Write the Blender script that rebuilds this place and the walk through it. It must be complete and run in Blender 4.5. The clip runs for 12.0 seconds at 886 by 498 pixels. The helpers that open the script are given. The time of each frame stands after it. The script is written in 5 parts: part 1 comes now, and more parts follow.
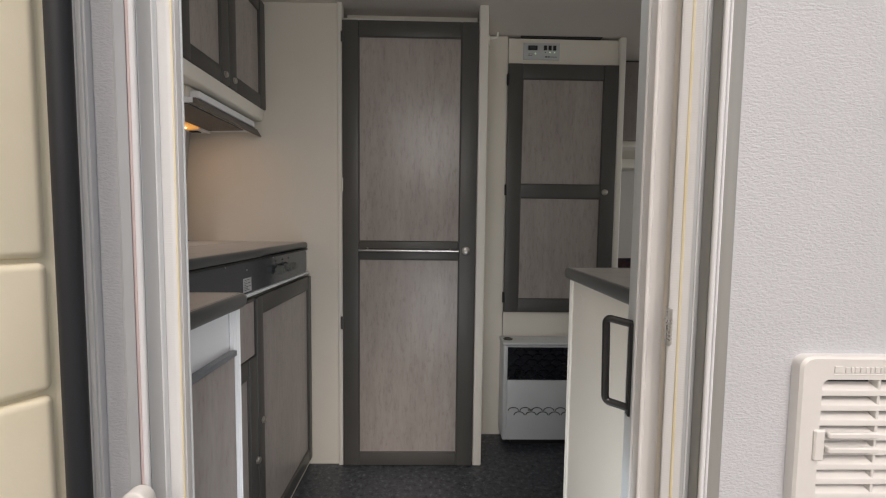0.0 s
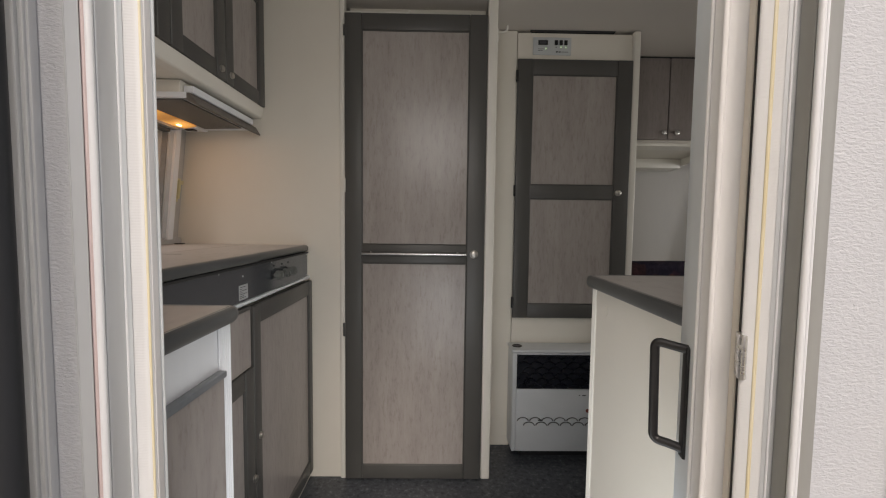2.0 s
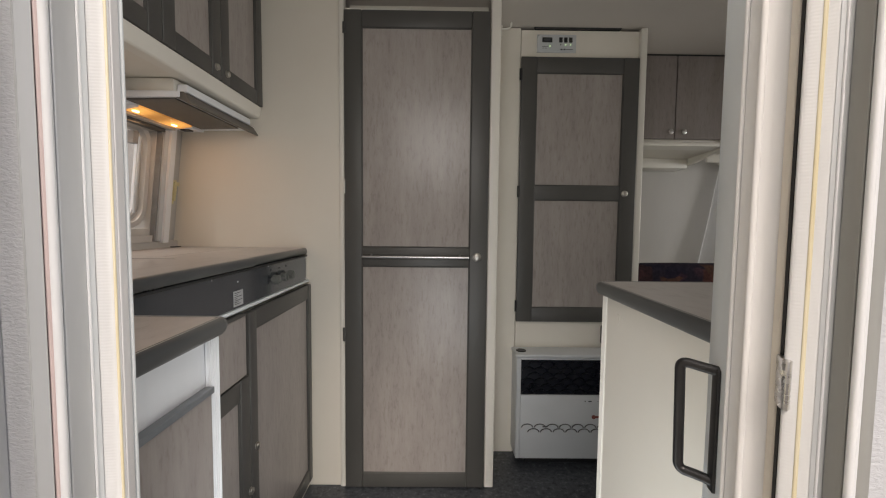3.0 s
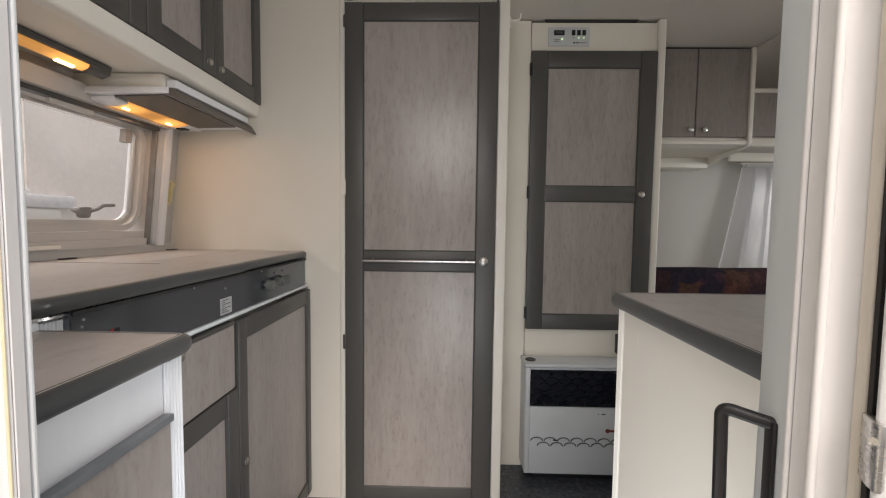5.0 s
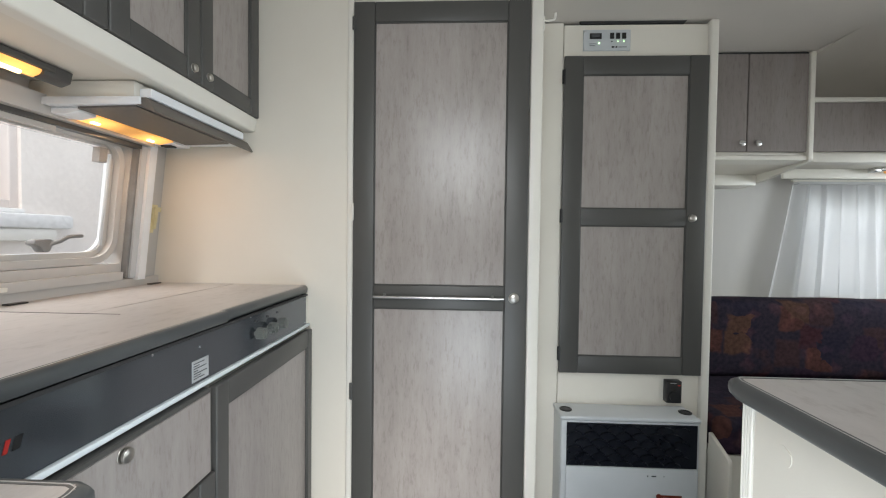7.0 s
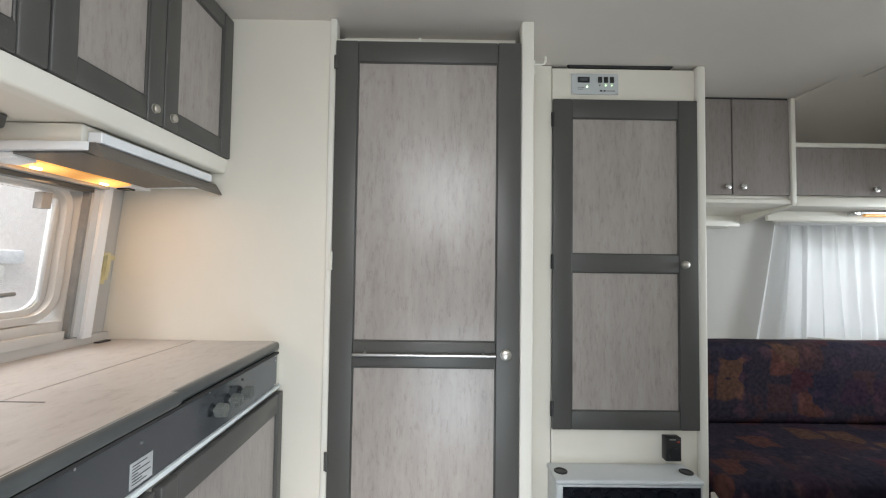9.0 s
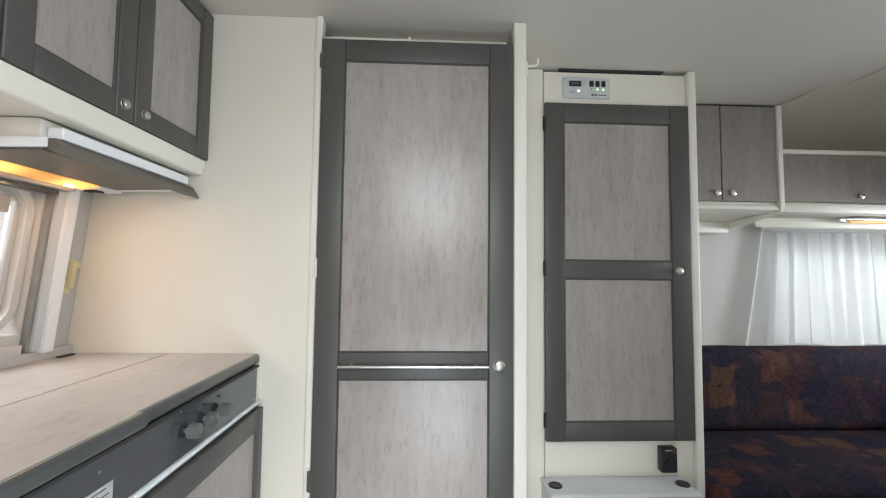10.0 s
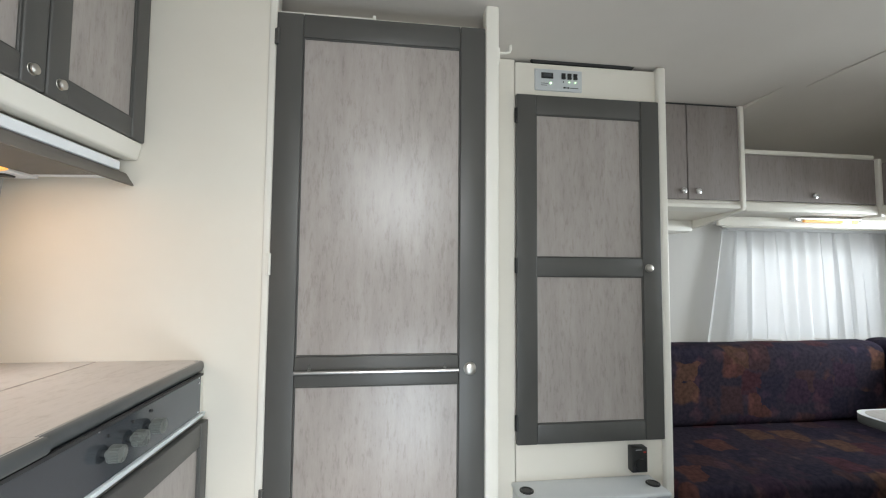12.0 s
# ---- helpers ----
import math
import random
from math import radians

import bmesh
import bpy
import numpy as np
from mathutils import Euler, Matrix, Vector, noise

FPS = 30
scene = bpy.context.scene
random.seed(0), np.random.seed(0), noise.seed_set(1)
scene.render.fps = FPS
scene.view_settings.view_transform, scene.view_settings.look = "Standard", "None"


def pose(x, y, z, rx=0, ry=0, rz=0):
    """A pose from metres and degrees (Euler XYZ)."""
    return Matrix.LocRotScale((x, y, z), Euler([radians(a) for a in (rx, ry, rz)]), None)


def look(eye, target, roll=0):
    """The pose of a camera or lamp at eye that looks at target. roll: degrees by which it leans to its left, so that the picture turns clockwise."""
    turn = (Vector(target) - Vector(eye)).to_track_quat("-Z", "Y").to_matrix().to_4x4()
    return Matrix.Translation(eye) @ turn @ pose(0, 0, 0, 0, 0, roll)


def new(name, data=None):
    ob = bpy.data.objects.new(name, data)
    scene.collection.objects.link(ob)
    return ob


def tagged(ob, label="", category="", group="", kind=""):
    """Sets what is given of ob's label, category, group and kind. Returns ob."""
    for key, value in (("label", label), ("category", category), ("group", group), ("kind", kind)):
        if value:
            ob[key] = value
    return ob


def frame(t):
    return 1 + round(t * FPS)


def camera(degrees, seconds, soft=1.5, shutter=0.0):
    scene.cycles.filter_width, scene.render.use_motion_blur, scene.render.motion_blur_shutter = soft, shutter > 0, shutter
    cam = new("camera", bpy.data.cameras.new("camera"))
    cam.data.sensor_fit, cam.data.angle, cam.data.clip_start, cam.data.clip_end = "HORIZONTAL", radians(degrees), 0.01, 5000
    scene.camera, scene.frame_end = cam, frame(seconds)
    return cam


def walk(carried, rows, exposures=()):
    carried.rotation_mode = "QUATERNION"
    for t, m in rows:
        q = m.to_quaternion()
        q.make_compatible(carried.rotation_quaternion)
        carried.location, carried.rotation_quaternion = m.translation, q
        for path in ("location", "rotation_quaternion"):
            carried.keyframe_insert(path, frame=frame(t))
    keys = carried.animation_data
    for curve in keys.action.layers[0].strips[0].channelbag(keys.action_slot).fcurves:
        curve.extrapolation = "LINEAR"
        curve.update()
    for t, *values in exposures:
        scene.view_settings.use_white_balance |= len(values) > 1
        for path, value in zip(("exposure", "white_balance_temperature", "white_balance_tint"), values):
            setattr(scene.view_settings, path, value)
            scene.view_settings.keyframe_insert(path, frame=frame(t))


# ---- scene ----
cam = camera(95.1, 12.0, 1.15)
PATH = [
    (0, (0.0, 0.0, 1.011), (0.038, 1.996, 0.884), 0.7),
    (0.5, (-0.006, 0.019, 1.012), (0.033, 2.015, 0.882), 0.8),
    (1, (-0.009, 0.035, 1.011), (0.027, 2.031, 0.885), 0.7),
    (1.5, (-0.011, 0.051, 1.015), (0.019, 2.047, 0.888), 0.7),
    (2, (-0.017, 0.074, 1.017), (0.01, 2.07, 0.893), 0.7),
    (2.5, (-0.017, 0.091, 1.021), (0.004, 2.087, 0.898), 0.7),
    (3, (-0.017, 0.114, 1.024), (0.0, 2.111, 0.901), 0.6),
    (5, (0.009, 0.189, 1.03), (-0.033, 2.185, 0.911), 0.7),
    (5.5, (0.012, 0.208, 1.028), (-0.054, 2.205, 0.924), 0.7),
    (6, (0.001, 0.245, 1.032), (-0.073, 2.241, 0.937), 0.7),
    (6.2, (-0.001, 0.253, 1.034), (-0.077, 2.249, 0.941), 0.7),
    (6.3, (-0.01, 0.281, 1.041), (-0.089, 2.277, 0.954), 0.7),
    (6.4, (-0.026, 0.335, 1.054), (-0.113, 2.332, 0.979), 0.7),
    (6.5, (-0.034, 0.364, 1.061), (-0.125, 2.361, 0.992), 0.7),
    (7, (-0.04, 0.394, 1.081), (-0.126, 2.392, 1.028), 0.7),
    (7.5, (-0.042, 0.416, 1.105), (-0.113, 2.415, 1.076), 0.7),
    (9.5, (-0.072, 0.504, 1.159), (-0.024, 2.501, 1.257), 0.7),
    (10, (-0.076, 0.528, 1.153), (0.005, 2.524, 1.263), 0.6),
    (10.5, (-0.078, 0.545, 1.151), (0.04, 2.539, 1.261), 0.6),
    (11, (-0.073, 0.562, 1.148), (0.095, 2.552, 1.26), 0.6),
    (11.5, (-0.068, 0.577, 1.149), (0.136, 2.564, 1.261), 0.5),
    (12, (-0.072, 0.6, 1.145), (0.168, 2.582, 1.256), 0.5),
]
EXPOSURES = [(0.0, -0.24, 7050, 15), (1.5, -0.18, 7150, 15), (3.0, 0.06, 7200, 14), (5.0, 0.36, 7050, 15), (6.2, 0.6, 6900, 14), (6.45, 0.87, 6400, 8),
             (7.5, 0.96, 6400, 8), (9.5, 1.15, 6400, 8), (12.0, 1.28, 6380, 7)]
walk(cam, [(t, look(eye, target, roll)) for t, eye, target, roll in PATH], EXPOSURES)

# ---- world, sun and lamps ----
world = bpy.data.worlds.new("overcast_sky")
scene.world = world
world.use_nodes = True
wn = world.node_tree.nodes
sky = wn.new("ShaderNodeTexSky")
sky.sky_type = "NISHITA"
sky.sun_disc = False
sky.sun_elevation, sky.sun_rotation = radians(48), radians(173)
sky.dust_density, sky.air_density, sky.ozone_density = 4.0, 1.0, 1.0
hsv = wn.new("ShaderNodeHueSaturation")
hsv.inputs["Saturation"].default_value = 0.45
world.node_tree.links.new(sky.outputs[0], hsv.inputs["Color"])
world.node_tree.links.new(hsv.outputs[0], wn["Background"].inputs[0])
wn["Background"].inputs[1].default_value = 0.15
sun_data = bpy.data.lights.new("sun", "SUN")
sun_data.energy, sun_data.angle, sun_data.color = 1.3, radians(20), (1.0, 0.96, 0.9)
sun = new("sun", sun_data)
sun.matrix_world = look((0, 0, 10), (-0.35, 2.7, 6.9))


def area_lamp(name, eye, target, sx, sy, watts, color):
    d = bpy.data.lights.new(name, "AREA")
    d.shape, d.size, d.size_y, d.energy, d.color = "RECTANGLE", sx, sy, watts, color
    ob = new(name, d)
    ob.matrix_world = look(eye, target)
    return ob


WARM = (1.0, 0.6, 0.33)
# daylight through the openings; the last lamp has no opening behind it
area_lamp("daylight_entrance_low", (0.03, 0.475, 0.44), (0.1, 1.4, 0.5), 0.36, 0.56, 2.3, (0.8, 0.91, 1.0))
area_lamp("daylight_entrance", (-0.05, 0.43, 1.54), (-0.05, 1.6, 1.5), 0.36, 0.42, 1.9, (0.94, 0.98, 1.0))
area_lamp("daylight_end_window", (-1.6, 1.05, 1.85), (-0.5, 1.05, 0.8), 1.0, 0.5, 5.5, (1.0, 0.98, 0.97))
area_lamp("daylight_side_window", (2.0, 3.35, 2.1), (2.0, 2.5, 1.0), 1.7, 0.6, 8.0, (0.95, 0.98, 1.0))
# fill added before the solid end wall, for an unseen window there
area_lamp("daylight_unseen_bow_window", (2.745, 1.3, 1.15), (0.0, 1.1, 0.75), 1.3, 0.55, 18.5, (0.9, 0.96, 1.0))

# the lit lamps over the worktop
area_lamp("hood_lamp", (-0.9, 1.4, 1.337), (-0.84, 1.43, 0.9), 0.05, 0.2, 0.2, WARM)
area_lamp("strip_lamp_light", (-0.858, 0.95, 1.374), (-0.84, 0.95, 0.9), 0.03, 0.4, 0.17, WARM)


# ---- materials ----


def material(name, color, rough=0.5, metal=0.0, spec=0.5):
    m = bpy.data.materials.new(name)
    m.use_nodes = True
    b = m.node_tree.nodes["Principled BSDF"]
    b.inputs["Base Color"].default_value = (*color, 1)
    b.inputs["Roughness"].default_value = rough
    b.inputs["Metallic"].default_value = metal
    b.inputs["Specular IOR Level"].default_value = spec
    return m


def node(m, kind, **sets):
    n = m.node_tree.nodes.new(kind)
    for k, v in sets.items():
        n.inputs[k].default_value = v
    return n


def wire(m, a, ao, b, bi):
    m.node_tree.links.new(a.outputs[ao], b.inputs[bi])


def bsdf(m):
    return m.node_tree.nodes["Principled BSDF"]


def coords(m, scale):
    geo = node(m, "ShaderNodeNewGeometry")
    mp = node(m, "ShaderNodeMapping", Scale=scale)
    wire(m, geo, "Position", mp, "Vector")
    return mp


def ramp(m, stops):
    r = node(m, "ShaderNodeValToRGB")
    e = r.color_ramp.elements
    while len(e) < len(stops):
        e.new(0.5)
    for el, (p, c) in zip(e, stops):
        el.position, el.color = p, (*c, 1)
    return r


def mottled(name, c1, c2, scale=(8, 8, 8), rough=0.5, rough_var=0.1, bump=0.0, bump_scale=200.0, metal=0.0, detail=6.0, spec=0.5):
    'A surface whose colour drifts between two tones, with a fine relief.'
    m = material(name, c1, rough, metal, spec)
    mp = coords(m, scale)
    n = node(m, "ShaderNodeTexNoise", Scale=1.0, Detail=detail, Roughness=0.6)
    wire(m, mp, "Vector", n, "Vector")
    r = ramp(m, [(0.3, c1), (0.7, c2)])
    wire(m, n, "Fac", r, "Fac")
    wire(m, r, "Color", bsdf(m), "Base Color")
    mr = node(m, "ShaderNodeMapRange")
    mr.inputs["To Min"].default_value, mr.inputs["To Max"].default_value = max(0.02, rough - rough_var), min(1, rough + rough_var)
    wire(m, n, "Fac", mr, "Value")
    wire(m, mr, "Result", bsdf(m), "Roughness")
    if bump:
        n2 = node(m, "ShaderNodeTexNoise", Scale=bump_scale, Detail=3.0)
        g = coords(m, (1, 1, 1))
        wire(m, g, "Vector", n2, "Vector")
        bp = node(m, "ShaderNodeBump", Strength=bump, Distance=0.002)
        wire(m, n2, "Fac", bp, "Height")
        wire(m, bp, "Normal", bsdf(m), "Normal")
    return m


def wood_laminate(name, dark, mid, light, streak, rough=0.4, spec=0.5):
    'Printed greyed-pear laminate: soft streaks along one direction over cloudy patches.'
    m = material(name, mid, rough, 0.0, spec)
    a = node(m, "ShaderNodeTexNoise", Scale=1.0, Detail=8.0, Roughness=0.7)
    wire(m, coords(m, streak), "Vector", a, "Vector")
    b = node(m, "ShaderNodeTexNoise", Scale=1.0, Detail=4.0, Roughness=0.6)
    wire(m, coords(m, tuple(0.22 * q for q in streak)), "Vector", b, "Vector")
    mix = node(m, "ShaderNodeMix")
    mix.inputs["Factor"].default_value = 0.45
    wire(m, a, "Fac", mix, "A")
    wire(m, b, "Fac", mix, "B")
    r = ramp(m, [(0.3, dark), (0.5, mid), (0.7, light)])
    wire(m, mix, "Result", r, "Fac")
    flecks = node(m, "ShaderNodeTexNoise", Scale=1.0, Detail=4.0, Roughness=0.7)
    wire(m, coords(m, tuple(3.4 * q if q > 12 else max(5.0 * q, 24.0) for q in streak)), "Vector", flecks, "Vector")
    fr = ramp(m, [(0.34, (0.84, 0.82, 0.81)), (0.46, (0.99, 0.99, 0.99)), (0.66, (1.05, 1.05, 1.05))])
    wire(m, flecks, "Fac", fr, "Fac")
    mul = node(m, "ShaderNodeMix")
    mul.data_type, mul.blend_type = "RGBA", "MULTIPLY"
    mul.inputs["Factor"].default_value = 1.0
    wire(m, r, "Color", mul, 6)
    wire(m, fr, "Color", mul, 7)
    wire(m, mul, 2, bsdf(m), "Base Color")
    bp = node(m, "ShaderNodeBump", Strength=0.08, Distance=0.001)
    wire(m, flecks, "Fac", bp, "Height")
    wire(m, bp, "Normal", bsdf(m), "Normal")
    return m


def emitter(name, color, strength):
    m = material(name, color, 0.4)
    bsdf(m).inputs["Emission Color"].default_value = (*color, 1)
    bsdf(m).inputs["Emission Strength"].default_value = strength
    return m


PANEL = wood_laminate("greyed_pear_laminate", (0.268, 0.237, 0.221), (0.337, 0.303, 0.284), (0.395, 0.362, 0.342), (30, 30, 4.5), 0.29)
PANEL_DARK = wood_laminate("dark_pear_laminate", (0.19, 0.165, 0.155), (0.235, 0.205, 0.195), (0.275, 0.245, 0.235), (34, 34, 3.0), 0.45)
TOP = wood_laminate("worktop_laminate", (0.395, 0.368, 0.35), (0.44, 0.411, 0.392), (0.48, 0.452, 0.433), (16, 2.2, 16), 0.31)
FRAME = mottled("grey_painted_frame", (0.069, 0.067, 0.063), (0.083, 0.081, 0.077), (6, 6, 2), 0.4, 0.06, 0.12, 420.0)
EDGE = mottled("grey_rubber_edge", (0.066, 0.071, 0.073), (0.086, 0.091, 0.092), (10, 10, 10), 0.3, 0.06)
CREAM = mottled("cream_wall_laminate", (0.74, 0.7, 0.62), (0.78, 0.745, 0.67), (2.5, 2.5, 2.5), 0.5, 0.06, 0.06, 500.0)
WHITE = mottled("ivory_profile", (0.76, 0.735, 0.67), (0.8, 0.775, 0.71), (6, 6, 2), 0.42, 0.08, 0.03, 300.0)
CEIL = mottled("ceiling_vinyl", (0.61, 0.57, 0.525), (0.66, 0.62, 0.575), (2, 2, 2), 0.6, 0.08, 0.15, 260.0)
GREYWALL = mottled("grey_wall_vinyl", (0.5, 0.485, 0.465), (0.56, 0.545, 0.525), (4, 4, 1), 0.6, 0.08, 0.08, 300.0)
STEEL = mottled("brushed_steel", (0.6, 0.6, 0.6), (0.68, 0.68, 0.68), (4, 120, 120), 0.28, 0.1, 0.0, metal=1.0)
NICKEL = mottled("satin_nickel", (0.5, 0.48, 0.45), (0.58, 0.56, 0.52), (60, 60, 60), 0.38, 0.08, metal=1.0)
ALU = mottled("door_frame_aluminium", (0.53, 0.555, 0.58), (0.6, 0.625, 0.65), (25, 25, 2), 0.32, 0.1, 0.04, 200.0, metal=0.12)
ALU_WHITE = mottled("white_coated_aluminium", (0.78, 0.805, 0.84), (0.84, 0.86, 0.89), (15, 15, 1.5), 0.35, 0.1, 0.03, 200.0)
FASCIA = mottled("dark_grey_enamel", (0.13, 0.143, 0.16), (0.155, 0.168, 0.187), (4, 4, 4), 0.15, 0.05, 0.0, metal=0.75)
BLACK = mottled("black_plastic", (0.012, 0.012, 0.013), (0.02, 0.02, 0.021), (30, 30, 30), 0.35, 0.1, 0.05, 400.0)
RUBBER = mottled("black_rubber_seal", (0.009, 0.011, 0.015), (0.016, 0.019, 0.025), (20, 20, 4), 0.6, 0.1, 0.05, 300.0)
SCREW_SLOT_GREY = mottled("screw_and_slot_shade_grey", (0.055, 0.055, 0.052), (0.08, 0.08, 0.075), (40, 40, 40), 0.4, 0.1)
HOBKNOB = mottled("grey_green_knob_plastic", (0.11, 0.117, 0.109), (0.145, 0.152, 0.142), (40, 40, 40), 0.3, 0.1)
CATCH = mottled("grey_catch_plastic", (0.2, 0.2, 0.2), (0.26, 0.26, 0.26), (30, 30, 30), 0.4, 0.1)
HEATER = mottled("silver_enamel", (0.52, 0.545, 0.56), (0.58, 0.6, 0.615), (5, 5, 5), 0.32, 0.06, 0.05, 500.0)
GRILLE = mottled("blue_black_grille", (0.004, 0.005, 0.009), (0.008, 0.01, 0.016), (20, 20, 20), 0.3, 0.08)
LEAF = mottled("yellowed_door_plastic", (0.83, 0.77, 0.59), (0.88, 0.83, 0.67), (6, 6, 6), 0.42, 0.08, 0.12, 160.0)
LINER = mottled("cream_white_liner", (0.85, 0.85, 0.86), (0.9, 0.9, 0.905), (8, 8, 1.5), 0.4, 0.08, 0.03, 200.0)
TRIM = mottled("pale_blue_grey_trim", (0.72, 0.77, 0.8), (0.78, 0.825, 0.85), (12, 12, 2), 0.35, 0.08)
VENT = mottled("white_vent_plastic", (0.76, 0.755, 0.74), (0.82, 0.815, 0.8), (12, 12, 12), 0.4, 0.08, 0.04, 300.0)
LINER_TAN = mottled("tanned_liner", (0.74, 0.69, 0.61), (0.79, 0.745, 0.675), (8, 8, 1.5), 0.45, 0.08)
CHANNEL = mottled("dull_channel_aluminium", (0.3, 0.305, 0.29), (0.36, 0.365, 0.35), (25, 25, 2), 0.4, 0.1, 0.04, 200.0, metal=0.2)
PINKISH = mottled("pinkish_bead", (0.62, 0.5, 0.5), (0.68, 0.57, 0.57), (10, 10, 3), 0.4, 0.08)
SEALANT = mottled("yellowed_sealant", (0.74, 0.65, 0.42), (0.8, 0.75, 0.58), (50, 50, 14), 0.6, 0.1)
CLIP = mottled("yellowed_clip_plastic", (0.66, 0.58, 0.32), (0.72, 0.65, 0.4), (30, 30, 30), 0.45, 0.08)
# near-black put in for the shade of gaps and slots; also the lid joint
SHADE_AND_JOINT = material("gap_shade_and_joint_black", (0.03, 0.03, 0.03), 0.7)
PAPER = mottled("printed_label_paper", (0.4, 0.41, 0.42), (0.5, 0.51, 0.52), (40, 40, 40), 0.5, 0.1)
RED = material("red_print", (0.42, 0.02, 0.015), 0.45)
MAROON = mottled("maroon_badge", (0.12, 0.018, 0.012), (0.2, 0.04, 0.025), (60, 60, 60), 0.4, 0.1)
JOINT = mottled("pale_joint_line", (0.42, 0.41, 0.395), (0.5, 0.49, 0.47), (30, 30, 30), 0.4, 0.08)
STRIP = mottled("pale_grip_strip", (0.17, 0.185, 0.2), (0.21, 0.225, 0.24), (20, 20, 20), 0.35, 0.08)
FLAP = mottled("brown_grey_flap", (0.13, 0.112, 0.096), (0.17, 0.148, 0.128), (14, 3, 14), 0.45, 0.1, 0.05, 300.0)
FILTER = mottled("hood_filter", (0.09, 0.083, 0.077), (0.17, 0.16, 0.148), (120, 120, 120), 0.45, 0.1, 0.9, 420.0)


def amber_cover():
    'Amber lamp cover, glowing most next to its bulbs.'
    m = material("warm_diffuser", (1.0, 0.5, 0.14), 0.4)
    geo = node(m, "ShaderNodeNewGeometry")
    low = None
    for p in ((-0.902, 1.318, 1.342), (-0.902, 1.488, 1.342), (-0.858, 1.105, 1.3845)):
        d = node(m, "ShaderNodeVectorMath")
        d.operation = "DISTANCE"
        d.inputs[1].default_value = p
        wire(m, geo, "Position", d, 0)
        if low is None:
            low = (d, "Value")
        else:
            k = node(m, "ShaderNodeMath")
            k.operation = "MINIMUM"
            wire(m, *low, k, 0)
            wire(m, d, "Value", k, 1)
            low = (k, "Value")
    mr = node(m, "ShaderNodeMapRange")
    mr.interpolation_type = "SMOOTHERSTEP"
    for n, v in (("From Min", 0.0), ("From Max", 0.085), ("To Min", 0.8), ("To Max", 0.17)):
        mr.inputs[n].default_value = v
    wire(m, *low, mr, "Value")
    wire(m, mr, "Result", bsdf(m), "Emission Strength")
    bsdf(m).inputs["Emission Color"].default_value = (1.0, 0.46, 0.11, 1)
    rib = node(m, "ShaderNodeTexWave", Scale=140.0)
    rib.bands_direction = "Y"
    wire(m, coords(m, (1, 1, 1)), "Vector", rib, "Vector")
    bp = node(m, "ShaderNodeBump", Strength=0.4, Distance=0.001)
    wire(m, rib, "Fac", bp, "Height")
    wire(m, bp, "Normal", bsdf(m), "Normal")
    return m


DIFFUSER = amber_cover()
SMALL_BULB = emitter("small_warm_bulb", (1.0, 0.8, 0.5), 1.6)
BULB = emitter("warm_bulb", (1.0, 0.62, 0.26), 6.0)
LED = emitter("green_led", (0.6, 1.0, 0.5), 1.5)
GROUND = mottled("gravel_ground", (0.2, 0.19, 0.175), (0.3, 0.285, 0.26), (3, 3, 3), 0.9, 0.05, 0.4, 60.0)
STUCCO = mottled("house_render", (0.68, 0.62, 0.575), (0.82, 0.76, 0.71), (30, 30, 30), 0.9, 0.05, 1.0, 34.0)
PLINTH = mottled("whitewashed_plinth", (0.6, 0.6, 0.6), (0.85, 0.85, 0.85), (40, 40, 40), 0.9, 0.05, 1.0, 45.0)
# brown lightened in the colour itself, for the veil of the acrylic pane
HOUSEWOOD = mottled("hazed_brown_window_wood", (0.58, 0.5, 0.46), (0.66, 0.58, 0.54), (8, 8, 2), 0.6, 0.1)


HOUSEPANE = mottled("pale_lavender_grey_pane", (0.56, 0.57, 0.62), (0.64, 0.65, 0.7), (2, 2, 1), 0.25, 0.05)


def stucco_skin():
    'White hammered aluminium sheet: crinkled relief of short ridges.'
    m = mottled("hammered_white_sheet", (0.59, 0.617, 0.662), (0.65, 0.673, 0.715), (3, 3, 3), 0.42, 0.06)
    n = node(m, "ShaderNodeTexNoise", Scale=1.0, Detail=2.5, Roughness=0.55, Distortion=0.5)
    wire(m, coords(m, (210, 210, 470)), "Vector", n, "Vector")
    bp = node(m, "ShaderNodeBump", Strength=0.65, Distance=0.0018)
    wire(m, n, "Fac", bp, "Height")
    wire(m, bp, "Normal", bsdf(m), "Normal")
    return m


def woven_seal():
    'White woven band: fine cross ribs and small broken threads.'
    m = mottled("white_woven_seal", (0.69, 0.705, 0.72), (0.75, 0.765, 0.78), (40, 40, 8), 0.6, 0.08)
    w = node(m, "ShaderNodeTexWave", Scale=125.0, Distortion=2.5, Detail=2.0)
    w.bands_direction = "Z"
    wire(m, coords(m, (1, 1, 1)), "Vector", w, "Vector")
    bp = node(m, "ShaderNodeBump", Strength=0.09, Distance=0.001)
    wire(m, w, "Fac", bp, "Height")
    wire(m, bp, "Normal", bsdf(m), "Normal")
    return m


SEAL = woven_seal()
SKIN = stucco_skin()


